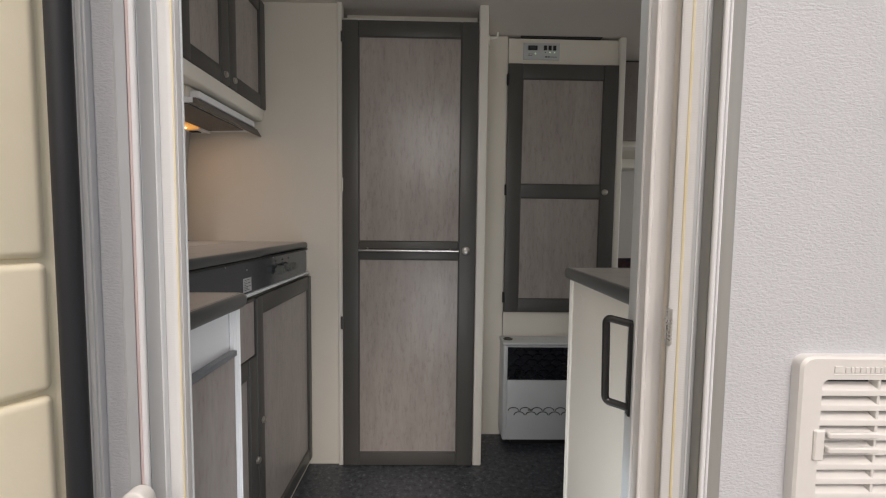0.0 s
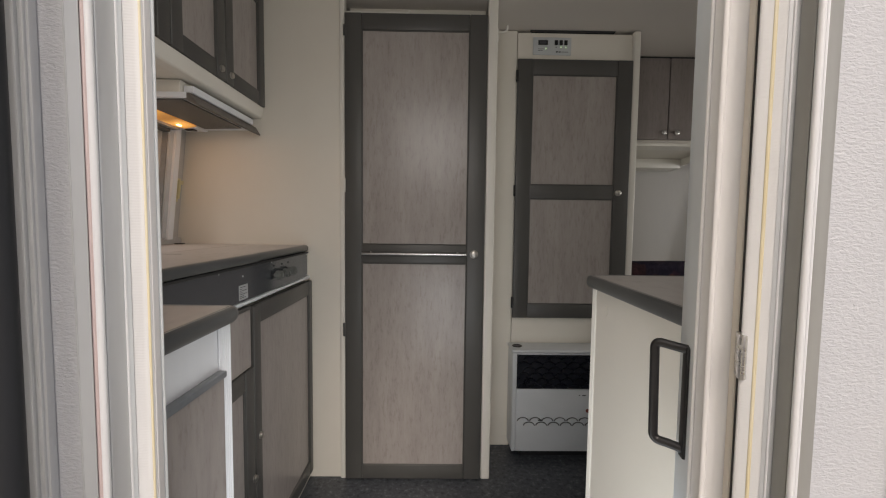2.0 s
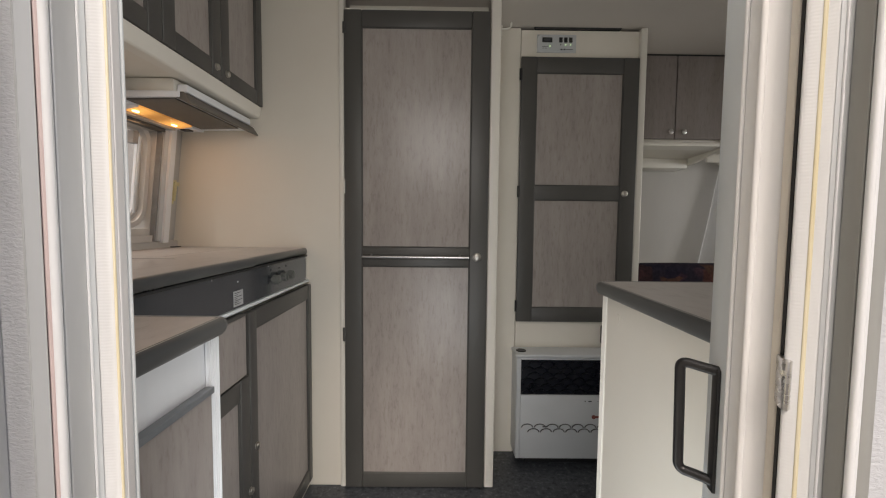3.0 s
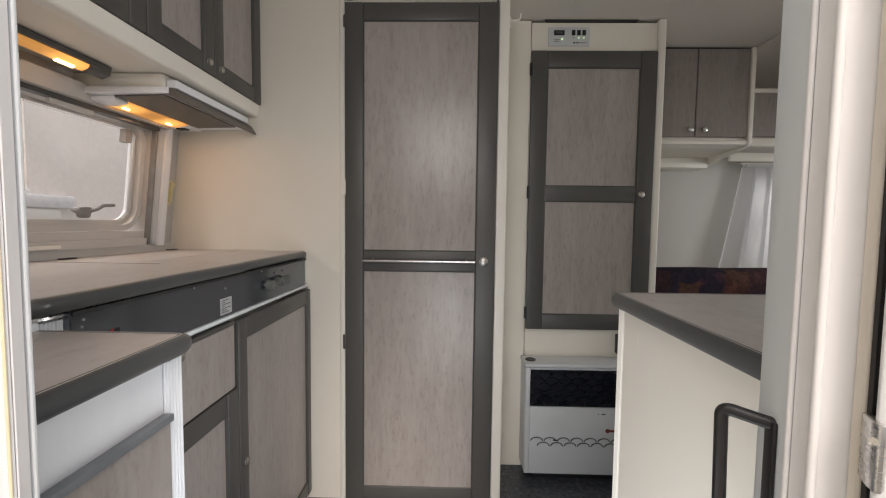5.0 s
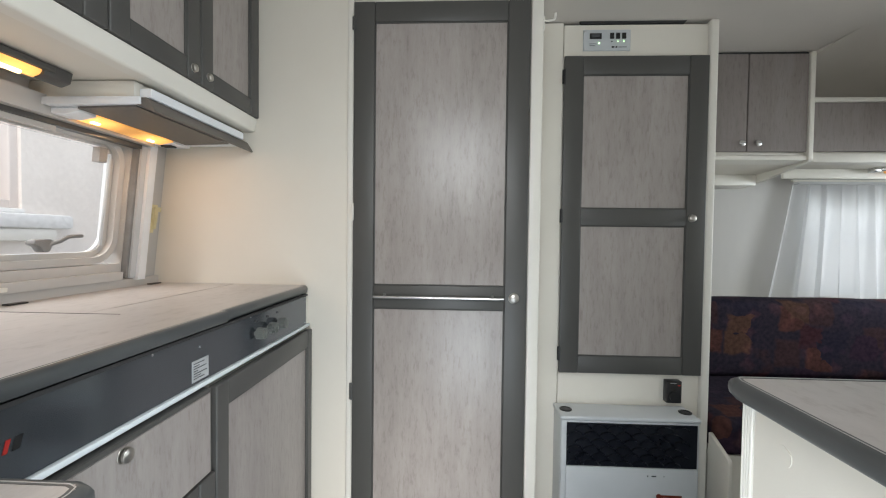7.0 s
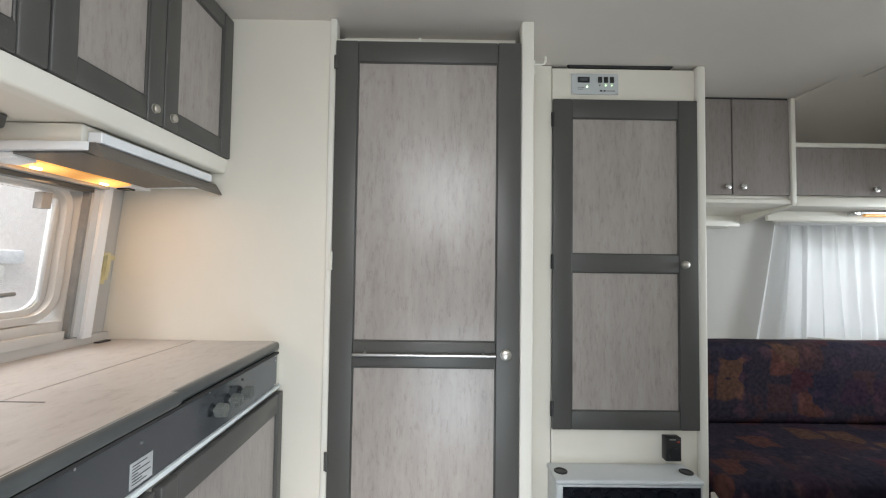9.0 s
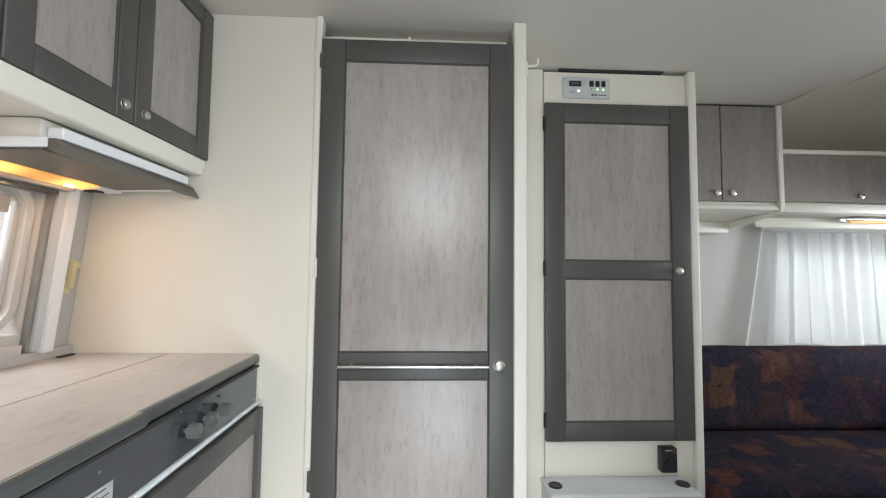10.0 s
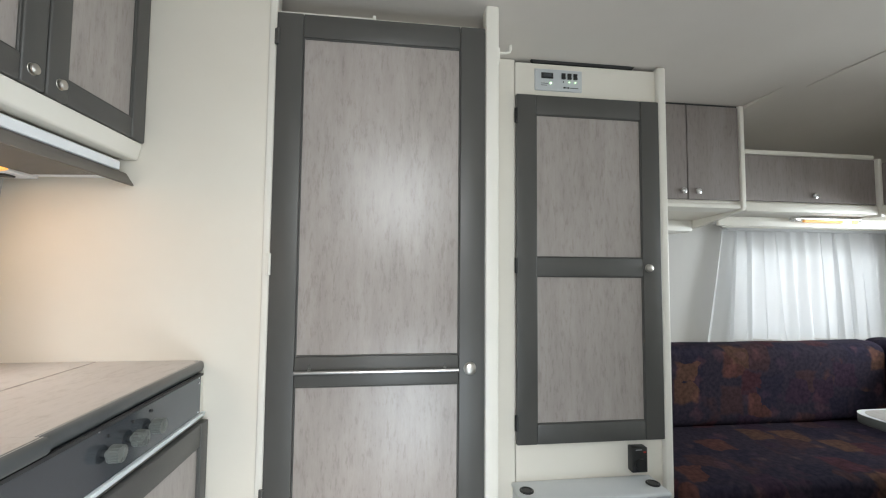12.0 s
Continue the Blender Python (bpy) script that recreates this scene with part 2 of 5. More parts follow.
def speckled_floor():
    m = material("speckled_vinyl", (0.03, 0.033, 0.04), 0.42)
    v = node(m, "ShaderNodeTexNoise", Scale=1.0, Detail=4.0, Roughness=0.75)
    wire(m, coords(m, (52, 52, 52)), "Vector", v, "Vector")
    r = ramp(m, [(0.36, (0.008, 0.009, 0.012)), (0.44, (0.04, 0.044, 0.053)), (0.56, (0.056, 0.061, 0.07)), (0.66, (0.13, 0.14, 0.155))])
    wire(m, v, "Fac", r, "Fac")
    wire(m, r, "Color", bsdf(m), "Base Color")
    bp = node(m, "ShaderNodeBump", Strength=0.15, Distance=0.001)
    wire(m, v, "Fac", bp, "Height")
    wire(m, bp, "Normal", bsdf(m), "Normal")
    return m


FLOOR = speckled_floor()


def patch_fabric():
    'Navy upholstery with scattered rust, red and violet patches.'
    m = material("navy_patchwork_fabric", (0.008, 0.008, 0.016), 0.9, 0.0, 0.08)
    warp = node(m, "ShaderNodeTexNoise", Scale=14.0, Detail=3.0)
    mp = coords(m, (1, 1, 1))
    wire(m, mp, "Vector", warp, "Vector")
    add = node(m, "ShaderNodeMix")
    add.data_type, add.blend_type = "RGBA", "LINEAR_LIGHT"
    add.inputs["Factor"].default_value = 0.03
    wire(m, mp, "Vector", add, 6)
    wire(m, warp, "Color", add, 7)
    vor = node(m, "ShaderNodeTexVoronoi", Scale=8.0)
    vor.distance = "CHEBYCHEV"
    wire(m, add, 2, vor, "Vector")
    sep = node(m, "ShaderNodeSeparateColor")
    wire(m, vor, "Color", sep, "Color")
    r = ramp(m, [(0.0, (0.024, 0.021, 0.036)), (0.35, (0.034, 0.021, 0.036)), (0.5, (0.052, 0.022, 0.029)), (0.66, (0.048, 0.028, 0.032)), (0.78, (0.076, 0.035, 0.031)), (0.9, (0.085, 0.047, 0.035))])
    r.color_ramp.interpolation = "CONSTANT"
    wire(m, sep, "Red", r, "Fac")
    edge = ramp(m, [(0.4, (1, 1, 1)), (0.5, (0.0, 0.0, 0.0))])
    wire(m, vor, "Distance", edge, "Fac")
    mix = node(m, "ShaderNodeMix")
    mix.data_type = "RGBA"
    mix.inputs[6].default_value = (0.03, 0.025, 0.038, 1)
    wire(m, edge, "Color", mix, "Factor")
    wire(m, r, "Color", mix, 7)
    vor2 = node(m, "ShaderNodeTexVoronoi", Scale=13.0)
    vor2.distance = "MANHATTAN"
    wire(m, add, 2, vor2, "Vector")
    sep2 = node(m, "ShaderNodeSeparateColor")
    wire(m, vor2, "Color", sep2, "Color")
    r2 = ramp(m, [(0.0, (0, 0, 0)), (0.6, (0.014, 0.006, 0.012)), (0.78, (0.028, 0.01, 0.01)), (0.92, (0.034, 0.018, 0.011))])
    r2.color_ramp.interpolation = "CONSTANT"
    wire(m, sep2, "Green", r2, "Fac")
    soft = ramp(m, [(0.3, (1, 1, 1)), (0.6, (0, 0, 0))])
    wire(m, vor2, "Distance", soft, "Fac")
    plus = node(m, "ShaderNodeMix")
    plus.data_type, plus.blend_type = "RGBA", "ADD"
    wire(m, soft, "Color", plus, "Factor")
    wire(m, mix, 2, plus, 6)
    wire(m, r2, "Color", plus, 7)
    fine = node(m, "ShaderNodeTexNoise", Scale=60.0, Detail=4.0)
    wire(m, mp, "Vector", fine, "Vector")
    fr = ramp(m, [(0.3, (0.65, 0.65, 0.68)), (0.7, (1.25, 1.2, 1.15))])
    wire(m, fine, "Fac", fr, "Fac")
    mul = node(m, "ShaderNodeMix")
    mul.data_type, mul.blend_type = "RGBA", "MULTIPLY"
    mul.inputs["Factor"].default_value = 1.0
    wire(m, plus, 2, mul, 6)
    wire(m, fr, "Color", mul, 7)
    wire(m, mul, 2, bsdf(m), "Base Color")
    weave = node(m, "ShaderNodeTexNoise", Scale=900.0, Detail=2.0)
    wire(m, mp, "Vector", weave, "Vector")
    bp = node(m, "ShaderNodeBump", Strength=0.3, Distance=0.001)
    wire(m, weave, "Fac", bp, "Height")
    wire(m, bp, "Normal", bsdf(m), "Normal")
    return m


FABRIC = patch_fabric()


def sheer():
    m = bpy.data.materials.new("sheer_voile")
    m.use_nodes = True
    t = m.node_tree
    t.nodes.remove(t.nodes["Principled BSDF"])
    out = t.nodes["Material Output"]
    tl = node(m, "ShaderNodeBsdfTranslucent", Color=(0.86, 0.87, 0.88, 1))
    df = node(m, "ShaderNodeBsdfDiffuse", Color=(0.8, 0.8, 0.8, 1))
    tr = node(m, "ShaderNodeBsdfTransparent", Color=(0.95, 0.95, 0.95, 1))
    a = node(m, "ShaderNodeMixShader", Fac=0.45)
    b = node(m, "ShaderNodeMixShader", Fac=0.2)
    wire(m, tl, 0, a, 1)
    wire(m, df, 0, a, 2)
    wire(m, a, 0, b, 1)
    wire(m, tr, 0, b, 2)
    wire(m, b, 0, out, 0)
    return m


SHEER = sheer()


def acrylic():
    'Old acrylic, slightly hazed.'
    m = material("acrylic_pane", (0.92, 0.93, 0.93), 0.06)
    bsdf(m).inputs["Transmission Weight"].default_value = 1.0
    bsdf(m).inputs["IOR"].default_value = 1.05
    haze = node(m, "ShaderNodeBsdfTranslucent", Color=(0.85, 0.86, 0.87, 1))
    spots = node(m, "ShaderNodeTexNoise", Scale=9.0, Detail=4.0)
    wire(m, coords(m, (1, 1, 1)), "Vector", spots, "Vector")
    amount = ramp(m, [(0.3, (0.04, 0.04, 0.04)), (0.7, (0.1, 0.1, 0.1))])
    wire(m, spots, "Fac", amount, "Fac")
    mix = node(m, "ShaderNodeMixShader")
    wire(m, amount, "Color", mix, 0)
    wire(m, bsdf(m), 0, mix, 1)
    wire(m, haze, 0, mix, 2)
    wire(m, mix, 0, m.node_tree.nodes["Material Output"], 0)
    return m


GLASS = acrylic()

# ---- mesh helpers ----


def box(x0, x1, y0, y1, z0, z1, bev=0.0015, seg=1, into=None):
    bm = into or bmesh.new()
    g = bmesh.ops.create_cube(bm, size=1.0)["verts"]
    for v in g:
        v.co = Vector((x0 + (v.co.x + 0.5) * (x1 - x0), y0 + (v.co.y + 0.5) * (y1 - y0), z0 + (v.co.z + 0.5) * (z1 - z0)))
    bev = min(bev, 0.45 * min(abs(x1 - x0), abs(y1 - y0), abs(z1 - z0)))
    if bev > 0:
        es = list({e for v in g for e in v.link_edges})
        bmesh.ops.bevel(bm, geom=es, offset=bev, segments=seg, profile=0.5, affect="EDGES", clamp_overlap=True)
    return bm


def boxes(rows, bev=0.0015, seg=1):
    bm = bmesh.new()
    for r in rows:
        box(*r, bev, seg, bm)
    return bm


def prism(pts, axis, a, b, bev=0.0, seg=1, into=None):
    'A polygon in the two other axes (in order x, y, z), drawn out along one axis from a to b.'
    bm = into or bmesh.new()

    def at(p, w):
        return Vector({"x": (w, p[0], p[1]), "y": (p[0], w, p[1]), "z": (p[0], p[1], w)}[axis])

    lo = [bm.verts.new(at(p, a)) for p in pts]
    hi = [bm.verts.new(at(p, b)) for p in pts]
    n = len(pts)
    fs = [bm.faces.new(lo), bm.faces.new(hi[::-1])]
    fs += [bm.faces.new((lo[i], hi[i], hi[(i + 1) % n], lo[(i + 1) % n])) for i in range(n)]
    bmesh.ops.recalc_face_normals(bm, faces=fs)
    if bev:
        es = list({e for f in fs for e in f.edges})
        bmesh.ops.bevel(bm, geom=es, offset=bev, segments=seg, profile=0.5, affect="EDGES", clamp_overlap=True)
    return bm


def rod(p0, p1, r, seg=16, r2=None, into=None, bev=0.0):
    bm = into or bmesh.new()
    p0, p1 = Vector(p0), Vector(p1)
    d = p1 - p0
    m = Matrix.Translation((p0 + p1) / 2) @ d.to_track_quat("Z", "Y").to_matrix().to_4x4()
    g = bmesh.ops.create_cone(bm, cap_ends=True, segments=seg, radius1=r, radius2=r if r2 is None else r2, depth=d.length, matrix=m)["verts"]
    if bev:
        caps = [f for f in {f for v in g for f in v.link_faces} if len(f.verts) > 4]
        bmesh.ops.bevel(bm, geom=list({e for f in caps for e in f.edges}), offset=bev, segments=2, profile=0.5, affect="EDGES")
    return bm


def sweep(path, r, seg=12, into=None):
    'A round bar along a path of points.'
    bm = into or bmesh.new()
    path = [Vector(p) for p in path]
    rings = []
    side = None
    for i, p in enumerate(path):
        t = (path[min(i + 1, len(path) - 1)] - path[max(i - 1, 0)]).normalized()
        if side is None:
            side = t.orthogonal().normalized()
        side = (side - t * side.dot(t)).normalized()
        up = t.cross(side)
        rings.append([bm.verts.new(p + r * (math.cos(2 * math.pi * k / seg) * side + math.sin(2 * math.pi * k / seg) * up)) for k in range(seg)])
    for a, b in zip(rings, rings[1:]):
        for k in range(seg):
            bm.faces.new((a[k], a[(k + 1) % seg], b[(k + 1) % seg], b[k]))
    bm.faces.new(rings[0][::-1])
    bm.faces.new(rings[-1])
    bmesh.ops.recalc_face_normals(bm, faces=bm.faces)
    return bm


def edge_band(path, z_top, flip=1):
    'A moulded rubber edge along a level path of (x, y), bulging to its right (flip 1) or left.'
    prof = [(-0.003, -0.023), (0.0055, -0.0228), (0.0088, -0.019), (0.0102, -0.013), (0.0098, -0.007), (0.0075, -0.0028), (0.004, -0.0007), (-0.003, 0.0)]
    bm = bmesh.new()
    pts = [Vector(p) for p in path]
    rows = []
    for i, p in enumerate(pts):
        a = (p - pts[i - 1]).normalized() if i else (pts[1] - p).normalized()
        b = (pts[i + 1] - p).normalized() if i + 1 < len(pts) else a
        t = (a + b).normalized()
        n = Vector((t.y, -t.x)) * flip / max(0.5, t.dot(a))
        rows.append([bm.verts.new((p.x + n.x * o, p.y + n.y * o, z_top + z)) for o, z in prof])
    for a, b in zip(rows, rows[1:]):
        for k in range(len(prof)):
            j = (k + 1) % len(prof)
            bm.faces.new((a[k], a[j], b[j], b[k]))
    bm.faces.new(rows[0])
    bm.faces.new(rows[-1][::-1])
    bmesh.ops.recalc_face_normals(bm, faces=bm.faces)
    return bm


def edging(path, z_top, parent, flip=1):
    'The rubber edge and the thin pale joint line on its inner side.'
    part("rubber_edge", edge_band(path, z_top, flip), EDGE, parent, "dark grey rubber edge")
    bm = sweep([(x, y, z_top - 0.0005) for x, y in path], 0.0007, 6)
    part("joint_line", bm, JOINT, parent, "thin pale joint line")


def eased(path, rounds=2):
    'A path with its corners cut twice over, ends kept.'
    pts = [Vector(p) for p in path]
    for _ in range(rounds):
        out = [pts[0]]
        for a, b in zip(pts, pts[1:]):
            out += [a.lerp(b, 0.25), a.lerp(b, 0.75)]
        pts = out + [pts[-1]]
    return pts


def lathe(profile, m, seg=20):
    'A profile of (radius, height) turned about local z, placed by m.'
    bm = bmesh.new()
    rings = [[bm.verts.new(m @ Vector((r * math.cos(2 * math.pi * k / seg), r * math.sin(2 * math.pi * k / seg), h))) for k in range(seg)] for r, h in profile]
    for a, b in zip(rings, rings[1:]):
        for k in range(seg):
            bm.faces.new((a[k], a[(k + 1) % seg], b[(k + 1) % seg], b[k]))
    bm.faces.new(rings[0][::-1])
    bm.faces.new(rings[-1])
    bmesh.ops.recalc_face_normals(bm, faces=bm.faces)
    return bm


def arc(cx, cy, r, a0, a1, n=6):
    return [(cx + r * math.cos(radians(a0 + (a1 - a0) * i / n)), cy + r * math.sin(radians(a0 + (a1 - a0) * i / n))) for i in range(n + 1)]


def mesh_of(name, bm, mat, smooth=True):
    me = bpy.data.meshes.new(name)
    bm.to_mesh(me)
    bm.free()
    me.materials.append(mat)
    if smooth:
        me.polygons.foreach_set("use_smooth", [True] * len(me.polygons))
        me.set_sharp_from_angle(angle=radians(35))
    return me


def thing(name, label, category, m=None, group="", kind=""):
    ob = new(name)
    ob.empty_display_size = 0.05
    ob.matrix_basis = m or Matrix.Identity(4)
    return tagged(ob, label, category, group, kind)


def part(name, bm, mat, parent, label="", world=True):
    'One mesh under a thing or a part; with world, its places are in the world, else in the thing.'
    ob = new(name, mesh_of(name, bm, mat))
    ob.parent = parent
    if world:
        m = Matrix.Identity(4)
        p = parent
        while p is not None:
            m = p.matrix_basis @ m if p.parent is None else p.matrix_parent_inverse @ p.matrix_basis @ m
            p = p.parent
        ob.matrix_parent_inverse = m.inverted()
    if label:
        tagged(ob, label)
    return ob


def solo(name, bm, mat, label, category, kind="", group=""):
    return tagged(new(name, mesh_of(name, bm, mat)), label, category, group, kind)


def setting(name, bm, mat, label="", category=""):
    return tagged(new(name, mesh_of(name, bm, mat)), label, category, "", "structure")


def at(x, y, z, rz=0):
    return pose(x, y, z, 0, 0, rz)


# ---- the shell ----
DY, CY, CEIL_Z = 1.645, 1.885, 1.862       # bathroom front, cupboard front, ceiling
YI, YO = 0.463, 0.396                       # inner and outer face of the entrance wall
XE, XR, YF = -1.03, 2.75, 2.56              # end wall, far end, far side wall

ground = bmesh.new()
bmesh.ops.create_grid(ground, x_segments=8, y_segments=8, size=400, matrix=Matrix.Translation((0, 0, -0.42)))
setting("ground", ground, GROUND, "grey gravel yard around the caravan", "ground")
setting("floor", box(XE - 0.02, XR, YO + 0.03, YF + 0.02, -0.05, 0.0, 0), FLOOR, "dark blue-grey speckled vinyl floor", "floor")
setting("ceiling", box(XE - 0.1, XR + 0.03, YO, YF + 0.04, CEIL_Z, CEIL_Z + 0.04, 0), CEIL, "light grey vinyl caravan ceiling", "ceiling")
solo("ceiling_joint", box(1.475, 1.479, 0.7, 1.93, CEIL_Z - 0.004, CEIL_Z - 0.0005, 0.001), CEIL, "thin cover strip over a ceiling joint", "trim", "structure")

cove = [(1.93, CEIL_Z - 0.001)] + [(1.93 + 0.56 * math.sin(radians(a)), 1.6 + (CEIL_Z - 1.601) * math.cos(radians(a))) for a in range(9, 91, 9)] + [(2.55, 1.6), (2.55, CEIL_Z - 0.001)]
setting("ceiling_cove", prism(cove, "x", 1.395, XR - 0.002), CEIL, "ceiling curving down behind the low locker", "ceiling")
# entrance wall, in pieces round the door opening
wall = bmesh.new()
OX = 0.29
for r in ((XE - 0.1, -OX - 0.012, YO + 0.004, YI, -0.1, CEIL_Z), (OX + 0.008, XR + 0.03, YO + 0.004, YI, -0.1, CEIL_Z), (-OX - 0.012, OX + 0.008, YO + 0.004, YI, 1.82, CEIL_Z)):
    box(*r, 0, 1, wall)
setting("wall_entrance", wall, WHITE, "cream inner lining of the entrance wall", "wall")
skin = bmesh.new()
for r in ((-1.3, -0.2995, YO, YO + 0.004, -0.2, 1.95), (0.289, 3.0, YO, YO + 0.004, -0.2, 1.95), (-0.2995, 0.289, YO, YO + 0.004, 1.83, 1.95)):
    box(*r, 0, 1, skin)
setting("wall_outer_skin", skin, SKIN, "hammered white aluminium caravan skin", "wall")

# far side wall with a window opening
WX0, WX1, WZ0, WZ1 = 1.69, 2.58, 0.82, 1.35
wall = bmesh.new()
for r in ((0.2, WX0, YF, YF + 0.03, -0.05, CEIL_Z), (WX1, XR + 0.03, YF, YF + 0.03, -0.05, CEIL_Z), (WX0, WX1, YF, YF + 0.03, -0.05, WZ0), (WX0, WX1, YF, YF + 0.03, WZ1, CEIL_Z)):
    box(*r, 0, 1, wall)
setting("wall_far", wall, GREYWALL, "pale grey vinyl side wall", "wall")
setting("wall_end", box(XR, XR + 0.03, YI, YF, -0.05, CEIL_Z, 0), GREYWALL, "pale grey vinyl end wall", "wall")
setting("wall_bathroom", boxes([(XE, -0.392, DY, DY + 0.02, 0, CEIL_Z)], 0.001), CREAM, "smooth cream bathroom wall panel", "wall")
setting("wall_bathroom_back", boxes([(XE - 0.05, 0.2, YF, YF + 0.03, -0.05, CEIL_Z)], 0), CREAM, "cream back wall of the bathroom", "wall")
setting("wall_bathroom_side", boxes([(0.185, 0.2, DY + 0.03, YF, 0.0, CEIL_Z)], 0), CREAM, "cream side wall of the bathroom", "wall")

setting("wall_bathroom_header", box(-0.373, 0.164, DY + 0.09, DY + 0.105, 1.7, CEIL_Z, 0), CREAM, "cream panel set back above the bathroom door", "wall")

# leaning end wall with the kitchen window
LEAN_X = lambda z: -1.02 + (z - 0.932) * 0.11
EZ0, EZ1, EY0, EY1 = 0.998, 1.325, 0.62, 1.512


def lean_box(y0, y1, z0, z1, w0, w1, bm=None):
    'A slab lying in the leaning end wall, from w0 to w1 in front of its face.'
    return prism([(LEAN_X(z0) + w0, z0), (LEAN_X(z0) + w1, z0), (LEAN_X(z1) + w1, z1), (LEAN_X(z1) + w0, z1)], "y", y0, y1, into=bm)


wall = bmesh.new()
for y0, y1, z0, z1 in ((YI, EY0, 0, CEIL_Z), (EY1, YF, 0, CEIL_Z), (EY0, EY1, 0, EZ0), (EY0, EY1, EZ1, CEIL_Z)):
    lean_box(y0, y1, z0, z1, -0.05, 0.0, wall)
setting("wall_front", wall, GREYWALL, "pale grey leaning front wall of the caravan", "wall")

# ---- entrance door frame ----
frame_set = thing("door_1", "aluminium entrance door frame with white liner and yellowed sealant", "door frame", at(0, 0.4, -0.1), kind="structure")


JZ0, JZ1 = -0.1, 1.804


def profile_strip(name, pts, mat, label="", back=0.012, side=1, z0=JZ0, z1=JZ1):
    'An upright profile: the faces through pts (x, y), backed into the wall.'
    poly = list(pts) + [(x + side * back, y) for x, y in reversed(pts)]
    return part(name, prism(poly, "z", z0, z1, 0.0006, 1), mat, frame_set, label)


# latch side
profile_strip("flange", [(0.2905, 0.3955), (0.289, 0.389), (0.2665, 0.381), (0.2625, 0.381)], CHANNEL, "grey aluminium outer flange", 0.0015)
part("outer_bead", rod((0.2636, 0.378, JZ0), (0.2636, 0.378, JZ1), 0.0025, 16), ALU_WHITE, frame_set, "pinkish white rounded bead")
part("bead_groove", rod((0.2705, 0.3815, JZ0), (0.2705, 0.3815, JZ1), 0.0016, 10), ALU_WHITE, frame_set)
profile_strip("channel", [(0.2615, 0.381), (0.2612, 0.3938)], CHANNEL, "dark grey aluminium channel")
profile_strip("channel_step", [(0.2594, 0.3942), (0.2572, 0.395), (0.2535, 0.396)], ALU, "grey channel step", 0.02)
part("channel_rib", rod((0.2575, 0.3945, JZ0), (0.2575, 0.3945, JZ1), 0.0009, 8), ALU_WHITE, frame_set)
profile_strip("woven_seal", [(0.2533, 0.3964), (0.2495, 0.3992), (0.2452, 0.4022), (0.2412, 0.4045), (0.2395, 0.4066), (0.2405, 0.4085)], SEAL, "cream woven seal band", 0.02)
part("sealant_line", prism([(0.2484, 0.3992), (0.2463, 0.4007), (0.2466, 0.402), (0.2488, 0.4005)], "z", JZ0, JZ1, 0.0004), SEALANT, frame_set, "yellowed sealant line")
# solid dark strip over the liner face, in place of a shaded gap
part("seal_shade", boxes([(0.2468, 0.2655, 0.4165, 0.4192, JZ0, JZ1)], 0), SHADE_AND_JOINT, frame_set, "dark strip standing in for the shade behind the seal")
profile_strip("liner_edge", [(0.2462, 0.4195), (0.2449, 0.4225), (0.244, 0.425)], LINER_TAN, "tan liner edge", 0.02)
profile_strip("liner", [(0.2436, 0.4253), (0.2385, 0.43), (0.2325, 0.4335)], LINER, "cream-white plastic liner", 0.02)
part("liner_ridge", rod((0.2318, 0.4345, JZ0), (0.2318, 0.4345, JZ1), 0.0027, 14), LINER, frame_set, "rounded liner ridge")
profile_strip("liner_groove", [(0.2318, 0.4372), (0.2312, 0.4495)], LINER, "", 0.02)
part("liner_lip", rod((0.2307, 0.4512, JZ0), (0.2307, 0.4512, JZ1), 0.0018, 12), LINER, frame_set, "bright liner lip")
profile_strip("inner_trim", [(0.2306, 0.4535), (0.2373, 0.486), (0.245, 0.489)], TRIM, "pale blue-grey inner trim", 0.05)
profile_strip("trim_return", [(0.2957, 0.464), (0.2957, 0.5235)], TRIM, "", 0.0015)
# hinge side
profile_strip("flange", [(-0.3008, 0.3958), (-0.2995, 0.3915), (-0.2948, 0.4)], ALU, "grey aluminium outer flange", 0.0012, -1)
part("bead_groove", rod((-0.2948, 0.4025, JZ0), (-0.2948, 0.4025, JZ1), 0.0018, 10), PINKISH, frame_set)
part("outer_bead", rod((-0.2925, 0.405, JZ0), (-0.2925, 0.405, JZ1), 0.0032, 16), ALU_WHITE, frame_set, "bright rounded bead")
profile_strip("channel", [(-0.2899, 0.4085), (-0.2886, 0.4268)], ALU, "grey aluminium channel", 0.012, -1)
part("channel_rib", rod((-0.2886, 0.4277, JZ0), (-0.2886, 0.4277, JZ1), 0.0011, 8), ALU_WHITE, frame_set)
profile_strip("channel_step", [(-0.2885, 0.429), (-0.2872, 0.4335)], TRIM, "lilac-grey step", 0.012, -1)
profile_strip("woven_seal", [(-0.287, 0.434), (-0.281, 0.435), (-0.2745, 0.4362), (-0.273, 0.4385)], SEAL, "white woven seal band", 0.02, -1)
part("sealant_line", prism([(-0.2757, 0.4355), (-0.2738, 0.4358), (-0.2736, 0.4368), (-0.2757, 0.4365)], "z", JZ0, JZ1, 0.0003), SEALANT, frame_set, "yellowed sealant line")
profile_strip("liner", [(-0.2728, 0.439), (-0.2735, 0.448)], LINER, "white plastic liner", 0.02, -1)
part("liner_lip", rod((-0.2752, 0.4515, JZ0), (-0.2752, 0.4515, JZ1), 0.0022, 10), TRIM, frame_set, "blue-grey liner lip")

profile_strip("jamb_lining", [(-0.2905, 0.452), (-0.3, 0.4635)], TRIM, "", 0.01, -1)
